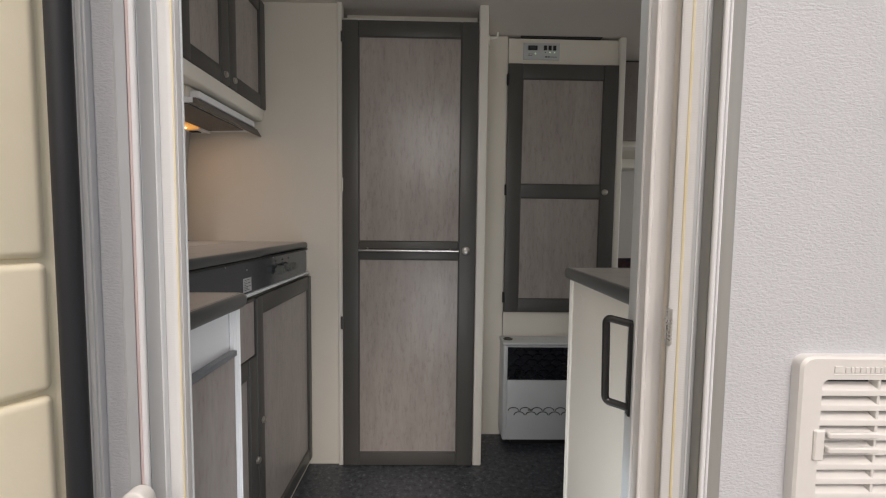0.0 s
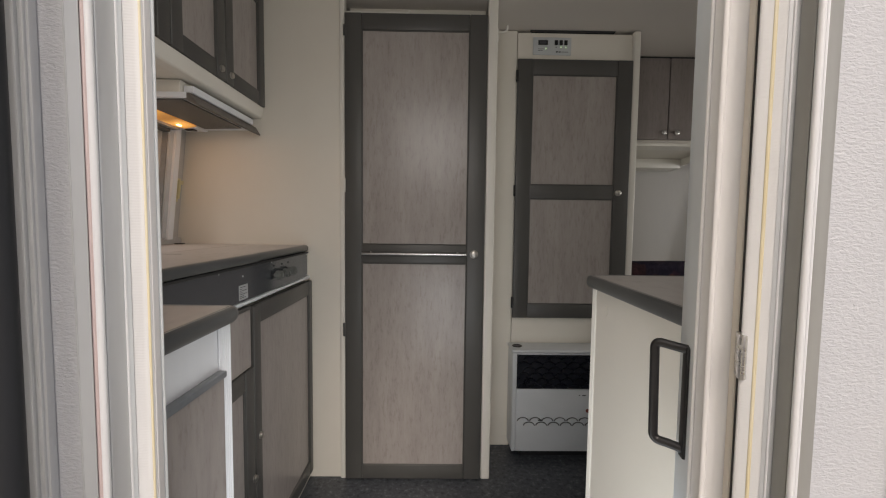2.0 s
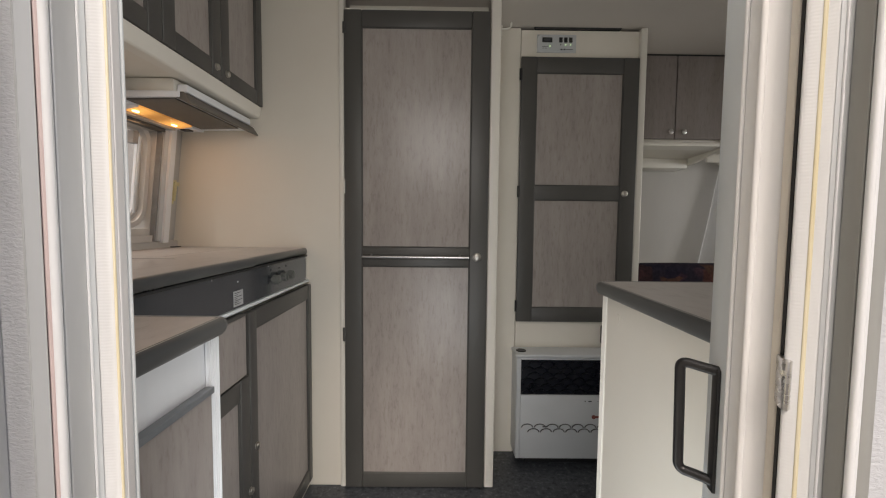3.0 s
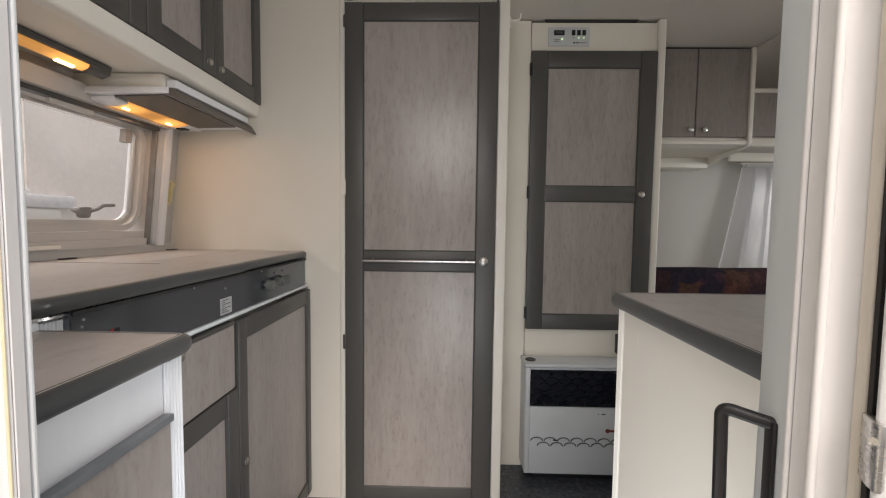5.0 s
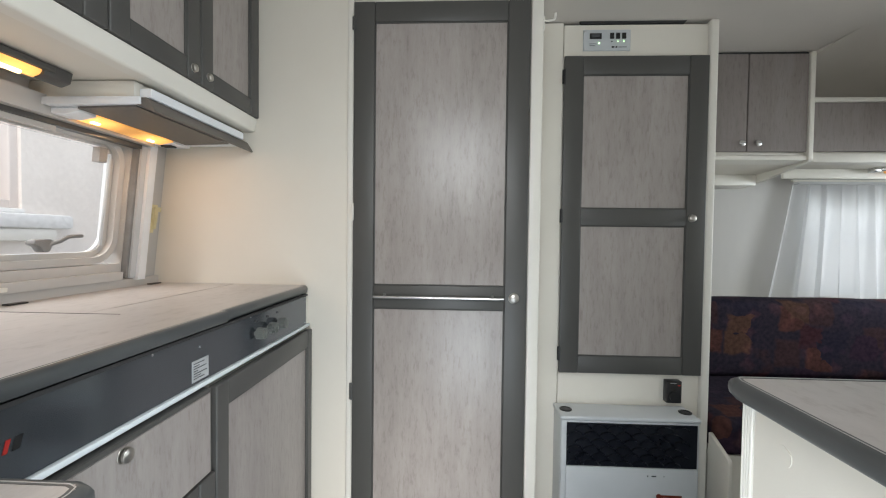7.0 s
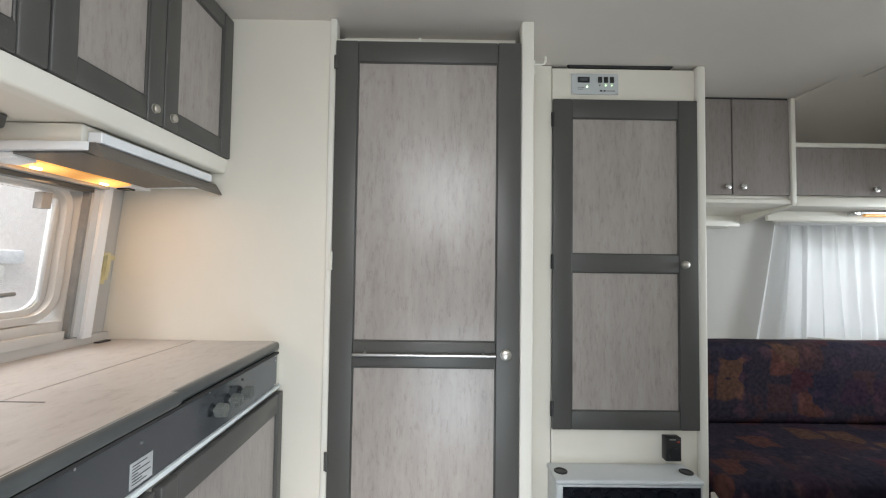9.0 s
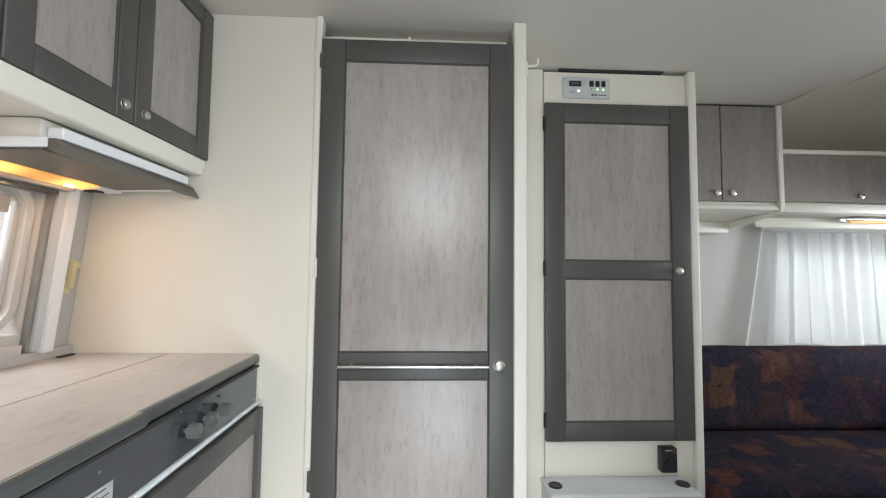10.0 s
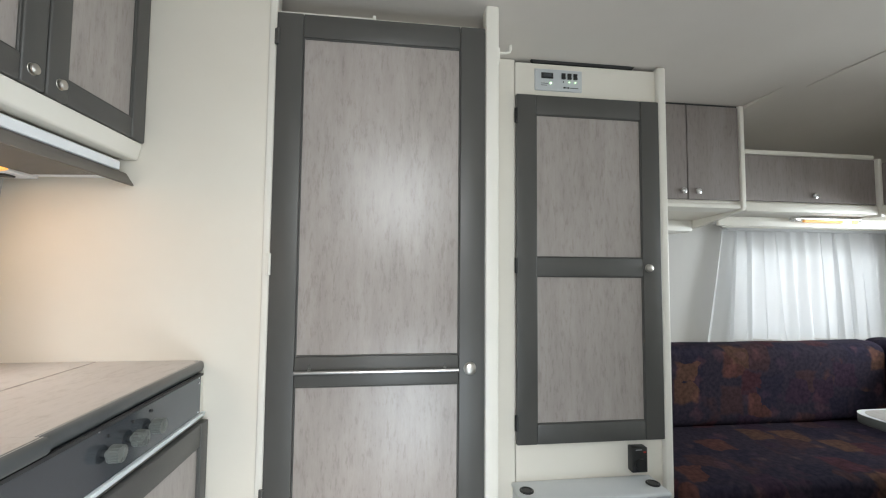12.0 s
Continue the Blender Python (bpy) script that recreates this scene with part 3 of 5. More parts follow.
part("lintel", boxes([(-0.302, 0.298, YO, YI, 1.805, 1.819)], 0.002), ALU, frame_set)
part("threshold", boxes([(-0.28, 0.24, YO, YO + 0.03, -0.03, 0.004)], 0.002), ALU, frame_set)
strike = part("strike", prism([(0.2372, 0.4035), (0.2395, 0.4015), (0.2445, 0.4045), (0.247, 0.417), (0.2445, 0.42), (0.2385, 0.409)], "z", 0.889, 0.927, 0.0012, 2), STEEL, frame_set, "polished steel strike bracket")
part("screw", rod((0.2384, 0.4055, 0.917), (0.2366, 0.4045, 0.917), 0.0022, 10), STEEL, strike)

# door leaf, swung open outwards
leaf = thing("entrance_door", "open caravan entrance door with yellowed ribbed inner panel", "door", at(-0.31, 0.1, -0.1))
LD, LN = Vector((-0.5, -0.866)), Vector((0.866, -0.5))
LH = Vector((-0.3255, 0.3525))


def leaf_slab(a, b, w0, w1_, z0, z1, bev=0.003, seg=2):
    'A slab in the open leaf: a to b along it from the hinge, w0 to w1_ in front of its core.'
    q = [LH + LD * u + LN * w for u, w in ((a, w0), (b, w0), (b, w1_), (a, w1_))]
    return prism([tuple(v) for v in q], "z", z0, z1, bev, seg)


part("core", leaf_slab(0.004, 0.5, -0.036, -0.0125, -0.1, 1.79), SKIN, leaf)
grooves = (-0.09, 0.37, 0.5, 0.63, 0.862, 0.976, 1.22, 1.34, 1.47, 1.66, 1.78)
for z0, z1 in zip(grooves, grooves[1:]):
    part("rib_panel", leaf_slab(0.006, 0.48, -0.0115, 0.004, z0 + 0.002, z1 - 0.002, 0.0068, 6), LEAF, leaf)
part("back_panel", leaf_slab(-0.004, 0.49, -0.0118, -0.004, -0.09, 1.78), LEAF, leaf)
part("rubber_seal", rod((-0.3075, 0.345, -0.1), (-0.3075, 0.345, 1.79), 0.0088, 24), RUBBER, leaf, "black rubber door seal")
part("hinge_rail", boxes([(-0.344, -0.3225, 0.3885, 0.3955, -0.1, 1.79), (-0.3335, -0.3305, 0.3855, 0.389, -0.1, 1.79), (-0.327, -0.3245, 0.3862, 0.389, -0.1, 1.79)], 0.001, 2), ALU, leaf, "grey aluminium hinge rail")
hook = thing("door_retainer", "small white plastic door catch on the outer wall", "catch", at(-0.286, 0.39, 0.72))
part("body", prism(arc(-0.2865, 0.737, 0.0135, 0, 180, 10) + [(-0.3, 0.7), (-0.273, 0.7)], "y", 0.376, 0.3905, 0.003, 3), VENT, hook)

# ---- fridge ventilation grille on the outer skin ----
VX0, VX1, VZ0, VZ1 = 0.3625, 0.86, 0.56, 0.884
vent = thing("fridge_vent", "white plastic louvred fridge ventilation grille", "vent", at(0.6, YO, 0.56))
IX0, IX1, IZ0, IZ1 = VX0 + 0.0215, VX1 - 0.0215, VZ0 + 0.022, VZ1 - 0.0225
ro, ri = 0.011, 0.007
outer = arc(VX1 - ro, VZ1 - ro, ro, 0, 90, 6) + arc(VX0 + ro, VZ1 - ro, ro, 90, 180, 6) + arc(VX0 + ro, VZ0 + ro, ro, 180, 270, 6) + arc(VX1 - ro, VZ0 + ro, ro, 270, 360, 6)
inner = arc(IX1 - ri, IZ1 - ri, ri, 0, 90, 6) + arc(IX0 + ri, IZ1 - ri, ri, 90, 180, 6) + arc(IX0 + ri, IZ0 + ri, ri, 180, 270, 6) + arc(IX1 - ri, IZ0 + ri, ri, 270, 360, 6)
bm = bmesh.new()
mid = [(0.5 * (VX0 + VX1) + (x - 0.5 * (VX0 + VX1)) * 0.992, 0.5 * (VZ0 + VZ1) + (z - 0.5 * (VZ0 + VZ1)) * 0.988) for x, z in outer]
rings = [[bm.verts.new((x, y, z)) for x, z in pts] for pts, y in ((outer, YO), (outer, YO - 0.0095), (mid, YO - 0.012), (inner, YO - 0.012), (inner, YO))]
for a, b in zip(rings, rings[1:]):
    for i in range(len(a)):
        j = (i + 1) % len(a)
        bm.faces.new((a[i], a[j], b[j], b[i]))
bmesh.ops.recalc_face_normals(bm, faces=bm.faces)
part("surround", bm, VENT, vent)
# no recess is cut; this plate's dark colour gives the shade between slats
part("backing", boxes([(IX0, IX1, YO - 0.001, YO + 0.003, IZ0, IZ1)], 0), SHADE_AND_JOINT, vent, "dark plate standing in for the shade behind the louvres")
bm = mesh_of("slat", prism([(-0.0112, 0.0), (-0.0105, 0.0009), (0.0, 0.006), (0.0, 0.0045), (-0.0105, -0.0054), (-0.0112, -0.0054)], "x", IX0, IX1, 0.0004), VENT)
i = 0
zz = IZ1 - 0.0115
while zz > IZ0:
    sl = new("slat", bm)
    sl.parent = vent
    sl.matrix_parent_inverse = vent.matrix_basis.inverted()
    sl.location = (0, YO, zz)
    zz -= 0.0152
for j in range(9):
    x = IX0 + 0.0595 + 0.0625 * j
    if x < IX1 - 0.01:
        part("divider", boxes([(x - 0.0015, x + 0.0015, YO - 0.0105, YO, IZ0, IZ1)], 0.0005), VENT, vent)
part("latch", boxes([(IX0 - 0.006, IX0 + 0.0045, YO - 0.0145, YO - 0.0112, IZ1 - 0.082, IZ1 - 0.051), (IX0 + 0.0065, IX0 + 0.057, YO - 0.0165, YO - 0.0115, IZ1 - 0.0585, IZ1 - 0.0525), (IX0 + 0.0065, IX0 + 0.057, YO - 0.0165, YO - 0.0115, IZ1 - 0.0735, IZ1 - 0.0675)], 0.0012), VENT, vent, "white sliding latch")
bars = [(VX0 + 0.032, VX0 + 0.04, YO - 0.0128, YO - 0.0119, VZ1 - 0.0155, VZ1 - 0.0085), (VX0 + 0.032, VX0 + 0.094, YO - 0.0126, YO - 0.0119, VZ1 - 0.0175, VZ1 - 0.0168)]
x = VX0 + 0.043
for w in (0.004, 0.0022, 0.004, 0.004, 0.003, 0.003, 0.004, 0.0022, 0.004, 0.004):
    bars.append((x, x + w, YO - 0.0128, YO - 0.0119, VZ1 - 0.0155, VZ1 - 0.0095))
    x += w + 0.0016
part("embossed_mark", boxes(bars, 0.0004), VENT, vent, "raised moulded maker's mark")

# ---- bathroom front ----
setting("trim_post_left", boxes([(-0.392, -0.373, DY - 0.012, DY + 0.03, 0, CEIL_Z)], 0.004, 3), WHITE, "ivory door post", "trim")
setting("trim_post_right", boxes([(0.164, 0.2, DY - 0.014, DY + 0.03, 0, CEIL_Z)], 0.005, 3), WHITE, "ivory door post", "trim")
solo("door_stop_strip", boxes([(-0.37, -0.13, DY - 0.004, DY + 0.006, 1.799, 1.8055), (-0.136, -0.128, DY - 0.006, DY + 0.006, 1.7975, 1.812)], 0.001), WHITE, "thin ivory plastic strip above the bathroom door", "trim", "structure")
KNOB = [(0.007, 0.0), (0.007, 0.003), (0.0125, 0.0042), (0.0148, 0.0075), (0.014, 0.011), (0.009, 0.0136), (0.003, 0.0142)]
ROSE = [(0.0145, 0.0), (0.0163, 0.0006), (0.0155, 0.0018), (0.007, 0.0022)]


def knob_at(parent, x, y, z, s=1.0, label="satin nickel knob"):
    'A turned knob with a rose that points to -y of its door.'
    m = Matrix.Translation((x, y, z)) @ pose(0, 0, 0, 90, 0, 0) @ Matrix.Scale(s, 4)
    k = part("knob", lathe(KNOB, m), NICKEL, parent, label, world=False)
    part("rose", lathe(ROSE, m), NICKEL, parent, "", world=False)
    return k


def framed_door(name, label, m, w, h, stile, top, bottom, rails=(), panel=PANEL, th=0.018, category="cupboard door", group="", right=None, unit=None):
    'A framed panel door, front towards -y, left bottom corner at its place. rails: (bottom, top) of middle rails.'
    if unit:
        bm = boxes([(stile - 0.002, w - (right or stile) + 0.002, -th + 0.008, -0.002, bottom - 0.002, h - top + 0.002)], 0)
        d = part(name, bm, panel, unit, label, world=False)
        d.matrix_parent_inverse = unit.matrix_basis.inverted()
        d.matrix_basis = m
    else:
        d = thing(name, label, category, m, group)
    right = right or stile
    part("stile", boxes([(0, stile, -th, 0, 0, h)], 0.0028, 3), FRAME, d, world=False)
    part("stile", boxes([(w - right, w, -th, 0, 0, h)], 0.0028, 3), FRAME, d, world=False)
    for z0, z1 in ((0, bottom), *rails, (h - top, h)):
        part("rail", boxes([(stile + 0.0006, w - right - 0.0006, -th + 0.0015, 0, z0, z1)], 0.0022, 2), FRAME, d, world=False)
    zs = [bottom, *[q for r in rails for q in r], h - top]
    for z0, z1 in zip(zs[::2], zs[1::2]):
        if not unit:
            part("panel", boxes([(stile - 0.002, w - right + 0.002, -th + 0.008, -0.002, z0 - 0.002, z1 + 0.002)], 0), panel, d, "greyed pear wood laminate panel", world=False)
        t = 0.0035
        part("bead", boxes([(stile, stile + t, -th + 0.004, -th + 0.009, z0, z1), (w - right - t, w - right, -th + 0.004, -th + 0.009, z0, z1), (stile + t, w - right - t, -th + 0.004, -th + 0.009, z0, z0 + t), (stile + t, w - right - t, -th + 0.004, -th + 0.009, z1 - t, z1)], 0.0012), FRAME, d, world=False)
    return d


def hinge_at(parent, x, y, z, mat, h=0.05):
    hg = part("hinge", boxes([(x - 0.008, x + 0.002, y - 0.004, y, z - h / 2, z + h / 2)], 0.001), mat, parent, world=False)
    part("hinge_pin", rod((x, y - 0.004, z - h / 2), (x, y - 0.004, z + h / 2), 0.0035, 10), mat, parent, world=False)


bath = framed_door("bathroom_door", "tall closed bathroom door, grey frame and two greyed wood panels", at(-0.371, DY, 0.004), 0.532, 1.789, 0.064, 0.06, 0.055, ((0.86, 0.931),), th=0.02, category="door", right=0.066)
knob_at(bath, 0.494, -0.02, 0.897, 1.0)
bar = part("towel_bar", rod((0.066, -0.03, 0.8955), (0.464, -0.03, 0.8955), 0.0046, 14), STEEL, bath, "polished steel towel bar", world=False)
for x in (0.1, 0.43):
    part("bracket", rod((x, -0.019, 0.902), (x, -0.03, 0.8955), 0.004, 12), STEEL, bar, world=False)
    part("screw", rod((x, -0.018, 0.911), (x, -0.02, 0.911), 0.003, 10), SCREW_SLOT_GREY, bar, world=False)
hinge_at(bath, 0.0, -0.018, 1.155, WHITE, 0.052)
hinge_at(bath, 0.0035, -0.018, 1.725, FRAME, 0.04)
hinge_at(bath, 0.0, -0.018, 0.6, FRAME, 0.052)

# ---- tall cupboard with the heater below ----
cup = thing("tall_cupboard", "tall cream cupboard with a framed door, heater niche below", "cupboard", at(0.53, CY, 0))
part("front_board", boxes([(0.2, 0.32, CY, CY + 0.018, 0, CEIL_Z - 0.004), (0.3225, 0.8255, CY, CY + 0.018, 1.737, CEIL_Z - 0.012), (0.3225, 0.8255, CY, CY + 0.018, 0.0, 0.598), (0.32, 0.826, CY + 0.012, CY + 0.016, 0.598, 1.737)], 0.0015), CREAM, cup)
part("side_board", boxes([(0.838, 0.853, CY + 0.02, YF, 0, CEIL_Z - 0.004)], 0.0015), CREAM, cup)
part("corner_post", boxes([(0.826, 0.855, CY - 0.016, CY + 0.02, 0, CEIL_Z - 0.002)], 0.006, 3), WHITE, cup, "rounded ivory corner post")
# gap under the ceiling filled with a dark strip for its shade
part("top_slot_shade", prism([(0.376, 1.8615), (0.384, 1.853), (0.742, 1.853), (0.75, 1.8615)], "y", CY - 0.003, CY + 0.01), SHADE_AND_JOINT, cup, "dark strip for the shade in the gap under the ceiling")
cdoor = framed_door("door", unit=cup, label="closed door, grey frame and two greyed wood panels", m=at(0.322, CY, 0.6), w=0.502, h=1.134, stile=0.066, top=0.066, bottom=0.062, rails=((0.533, 0.594),), panel=PANEL)
knob_at(cdoor, 0.455, -0.018, 0.562, 0.85)
for zz in (0.07, 0.567, 1.06):
    hinge_at(cdoor, 0.0, -0.016, zz, BLACK, 0.05)

panel = thing("control_panel", "grey switch panel with display, switches and pilot lights", "control panel", at(0.47, CY, 1.757))
part("plate", boxes([(0.388, 0.554, CY - 0.006, CY - 0.0005, 1.756, 1.83)], 0.0015), HEATER, panel)
part("display", boxes([(0.41, 0.452, CY - 0.009, CY - 0.0058, 1.797, 1.817)], 0.001), BLACK, panel, "black display window")
part("display_glass", boxes([(0.4165, 0.4455, CY - 0.0098, CY - 0.0088, 1.801, 1.813)], 0.0005), FASCIA, panel)
for j in range(3):
    x = 0.481 + 0.021 * j
    sw = part("switch", prism([(CY - 0.006, 1.797), (CY - 0.012, 1.7985), (CY - 0.009, 1.8075), (CY - 0.0105, 1.817), (CY - 0.006, 1.8185)], "x", x, x + 0.014, 0.0008), BLACK, panel, "black rocker switch")
    part("pilot_light", rod((x + 0.007, CY - 0.006, 1.788), (x + 0.007, CY - 0.0078, 1.788), 0.0022, 10), LED if j else BLACK, panel)
part("selector", rod((0.443, CY - 0.006, 1.782), (0.443, CY - 0.0085, 1.782), 0.0028, 10), LED, panel)
for x0, x1, z0, z1 in ((0.41, 0.434, 1.7795, 1.781), (0.41, 0.43, 1.773, 1.7745), (0.488, 0.496, 1.766, 1.7715), (0.4985, 0.5, 1.766, 1.7715), (0.502, 0.508, 1.766, 1.7715), (0.511, 0.541, 1.7675, 1.7695)):
    part("legend", boxes([(x0, x1, CY - 0.0066, CY - 0.0059, z0, z1)], 0), BLACK, panel)
for x in (0.394, 0.548):
    for zz in (1.762, 1.824):
        part("screw", rod((x, CY - 0.006, zz), (x, CY - 0.0075, zz), 0.0026, 10), STEEL, panel)

sock = thing("thermostat", "small black plastic thermostat box with red mark", "thermostat", at(0.727, CY, 0.503))
part("body", boxes([(0.7, 0.753, CY - 0.03, CY - 0.0005, 0.503, 0.583)], 0.004, 2), BLACK, sock)
part("dial", rod((0.727, CY - 0.03, 0.53), (0.727, CY - 0.034, 0.53), 0.018, 24), BLACK, sock)
part("mark", boxes([(0.738, 0.747, CY - 0.0306, CY - 0.0298, 0.566, 0.57)], 0), RED, sock)
part("legend", boxes([(0.712, 0.733, CY - 0.0306, CY - 0.0298, 0.5745, 0.5765)], 0), PAPER, sock)

hk = thing("coat_hook", "small ivory plastic hook on the post", "hook", at(0.204, DY, 1.71))
part("hook", sweep([(0.2, DY + 0.01, 1.745), (0.225, DY + 0.008, 1.745), (0.235, DY + 0.008, 1.748), (0.238, DY + 0.008, 1.755), (0.238, DY + 0.008, 1.768)], 0.0035, 10), WHITE, hk)
part("base", boxes([(0.2005, 0.205, DY - 0.006, DY + 0.022, 1.71, 1.753)], 0.002), WHITE, hk)

# ---- gas heater ----
HX0, HX1, HY, HZ0, HZ1 = 0.306, 0.774, 1.772, 0.036, 0.484
heat = thing("gas_heater", "silver gas heater with black scalloped grille standing under the cupboard", "heater", at(0.54, 1.83, 0))
part("case", boxes([(HX0 + 0.004, HX1 - 0.004, HY + 0.008, CY - 0.001, HZ0, HZ1 - 0.02)], 0.006, 3), HEATER, heat)
part("foot", boxes([(HX0 + 0.05, HX1 - 0.05, HY + 0.03, CY - 0.01, 0.0, HZ0 + 0.001)], 0.002), BLACK, heat)
part("lid", boxes([(HX0, HX1, HY - 0.004, CY - 0.001, HZ1 - 0.0145, HZ1)], 0.006, 3), HEATER, heat)
for x in (0.338, 0.749):
    cap = part("vent_cap", lathe([(0.0215, 0), (0.0215, 0.003), (0.017, 0.0045), (0.014, 0.002)], at(x, 1.825, HZ1 - 0.0005), 24), BLACK, heat, "round black cap")
GX0, GX1, GZ0, GZ1 = 0.33, 0.766, 0.312, 0.461
part("grille_back", boxes([(GX0, GX1, HY + 0.004, HY + 0.0085, GZ0, GZ1)], 0.001), GRILLE, heat, "blue-black recessed grille")
for r in [(HX0 + 0.006, GX0 - 0.0005, HY, HY + 0.0075, HZ0, HZ1 - 0.015), (GX1 + 0.0005, HX1 - 0.006, HY, HY + 0.0075, HZ0, HZ1 - 0.015), (GX0, GX1, HY, HY + 0.0075, HZ0, GZ0 - 0.0005), (GX0, GX1, HY, HY + 0.0075, GZ1 + 0.0005, HZ1 - 0.015)]:
    part("front_panel", boxes([r], 0.0015, 2), HEATER, heat)


def scallop(r, t):
    'A hooded half-moon lip.'
    bm = bmesh.new()
    n = 8
    lo, hi, inn = [], [], []
    for i in range(n + 1):
        a = math.pi * i / n
        c, s_ = math.cos(a), math.sin(a)
        lo.append(bm.verts.new((r * c, 0, 0.62 * r * s_)))
        hi.append(bm.verts.new((r * 0.96 * c, -t, 0.58 * r * s_)))
        inn.append(bm.verts.new((r * 0.8 * c, 0, 0.46 * r * s_)))
    for i in range(n):
        bm.faces.new((lo[i], lo[i + 1], hi[i + 1], hi[i]))
        bm.faces.new((hi[i], hi[i + 1], inn[i + 1], inn[i]))
    bmesh.ops.recalc_face_normals(bm, faces=bm.faces)
    return bm


lip = mesh_of("scallop", scallop(0.0285, 0.007), GRILLE)
rows_n = 6
for r in range(rows_n):
    for c in range(8 if r % 2 else 8):
        x = GX0 + 0.0285 + c * 0.0543 + (0.0 if r % 2 else 0.0001)
        if r % 2:
            x += 0.027
        if x + 0.0285 > GX1:
            continue
        o = new("scallop", lip)
        o.parent = heat
        o.matrix_parent_inverse = heat.matrix_basis.inverted()
        o.location = (x, HY + 0.004, GZ0 + 0.006 + r * 0.0242)
# hoods coloured dark instead of silver, for the shade in their openings
lip2 = mesh_of("slot_shade_hood", scallop(0.0255, 0.006), SCREW_SLOT_GREY)
for r in range(2):
    for c in range(8):
        x = 0.36 + c * 0.0535 + (0.0267 if r == 0 else 0)
        if x > 0.76:
            continue
        o = new("slot_shade_hood", lip2)
        o.parent = heat
        o.matrix_parent_inverse = heat.matrix_basis.inverted()
        o.location = (x, HY, 0.152 + r * 0.02)
badge = part("badge", boxes([(0.648, 0.716, HY - 0.002, HY - 0.0002, 0.2135, 0.2225)], 0.001), MAROON, heat, "maroon key-shaped badge")
part("badge_head", rod((0.64, HY - 0.0002, 0.218), (0.64, HY - 0.0025, 0.218), 0.0085, 20), MAROON, badge)
for x0, x1 in ((0.6, 0.604), (0.615, 0.63), (0.655, 0.657)):
    part("maker_print", boxes([(x0, x1, HY - 0.0006, HY, 0.284, 0.2875)], 0), FASCIA, heat)
for x in (0.425, 0.68):
    part("slot", boxes([(x, x + 0.022, HY - 0.0006, HY, 0.172, 0.177)], 0), BLACK, heat)

# ---- kitchen run along the front wall ----
KX, KZ = -0.52, 0.93
NEAR = 0.66


def turned(x, y, z):
    'A place for a thing whose front looks to +x and whose width runs along +y.'
    return at(x, y, z, 90)


stove = body = thing("stove_cabinet", "cream kitchen cabinet under the hob", "cabinet", at(-0.76, 1.4, 0))
part("carcass", boxes([(-1.0, KX - 0.001, 1.155, DY - 0.002, 0.028, 0.79)], 0.002), CREAM, body)
part("plinth", boxes([(-0.99, KX + 0.004, 1.155, DY - 0.002, 0.0, 0.027)], 0.002), WHITE, body, "ivory plinth strip")
sinkc = body = thing("sink_cabinet", "cream kitchen cabinet under the sink with drawer front", "cabinet", at(-0.76, 0.9, 0))
part("carcass", boxes([(-1.0, KX - 0.001, NEAR + 0.03, 1.1535, 0.028, 0.79)], 0.002), CREAM, body)
part("plinth", boxes([(-0.99, KX + 0.004, NEAR + 0.03, 1.1535, 0.0, 0.027)], 0.002), WHITE, body, "ivory plinth strip")
part("end_panel", boxes([(-1.0, KX + 0.004, NEAR + 0.012, NEAR + 0.029, 0.0, 0.9)], 0.002), ALU_WHITE, body, "white reeded end panel")
sd = framed_door("door", "closed door, grey frame and greyed wood panel", turned(KX, 1.143, 0.032), 0.498, 0.76, 0.041, 0.05, 0.05, panel=PANEL, right=0.032, unit=stove)
knob_at(sd, 0.027, -0.018, 0.395, 0.62)
dd = framed_door("door", "closed door, grey frame and greyed wood panel", turned(KX, 0.69, 0.032), 0.448, 0.6, 0.05, 0.05, 0.05, panel=PANEL, right=0.045, unit=sinkc)
knob_at(dd, 0.44, -0.018, 0.295, 0.62)
dr = part("drawer", boxes([(0, 0.437, -0.016, 0, 0, 0.152)], 0.0015), PANEL, sinkc, "greyed wood drawer front", world=False)
dr.matrix_parent_inverse = sinkc.matrix_basis.inverted()
dr.matrix_basis = turned(KX, 0.69, 0.636)
part("edge", boxes([(0, 0.437, -0.018, 0, 0.1525, 0.1605)], 0.0012), FRAME, dr, world=False)
part("edge", boxes([(0.4375, 0.4425, -0.014, 0, 0, 0.152)], 0.001), FRAME, dr, world=False)
knob_at(dr, 0.24, -0.016, 0.138, 0.72)

fas = thing("hob_fascia", "dark grey enamel control fascia with three knobs", "control panel", turned(KX, NEAR + 0.03, 0.805))
W = DY - 0.004 - (NEAR + 0.03)
part("plate", boxes([(0.038, W - 0.0185, -0.006, 0.2, 0.006, 0.0985)], 0.0015), FASCIA, fas, world=False)
part("lower_strip", boxes([(0.03, W, -0.0105, 0.01, -0.0035, 0.0055)], 0.002, 2), TRIM, fas, "pale grey rounded strip", world=False)
# the shadow below the rubber edge, laid on as a dark strip
part("edge_shade", boxes([(0.038, W - 0.0185, -0.0105, -0.0062, 0.0935, 0.099)], 0), SHADE_AND_JOINT, fas, "dark strip drawn for the shadow under the worktop edge", world=False)
part("reeded_end", boxes([(0.0055 * j + 0.001, 0.0055 * j + 0.0062, 0.004, 0.02, -0.012, 0.094) for j in range(7)], 0.001), ALU_WHITE, fas, "white reeded end piece", world=False)
part("end_cap", boxes([(W - 0.018, W, -0.003, 0.2, 0.0, 0.0985)], 0.0005), WHITE, fas, world=False)
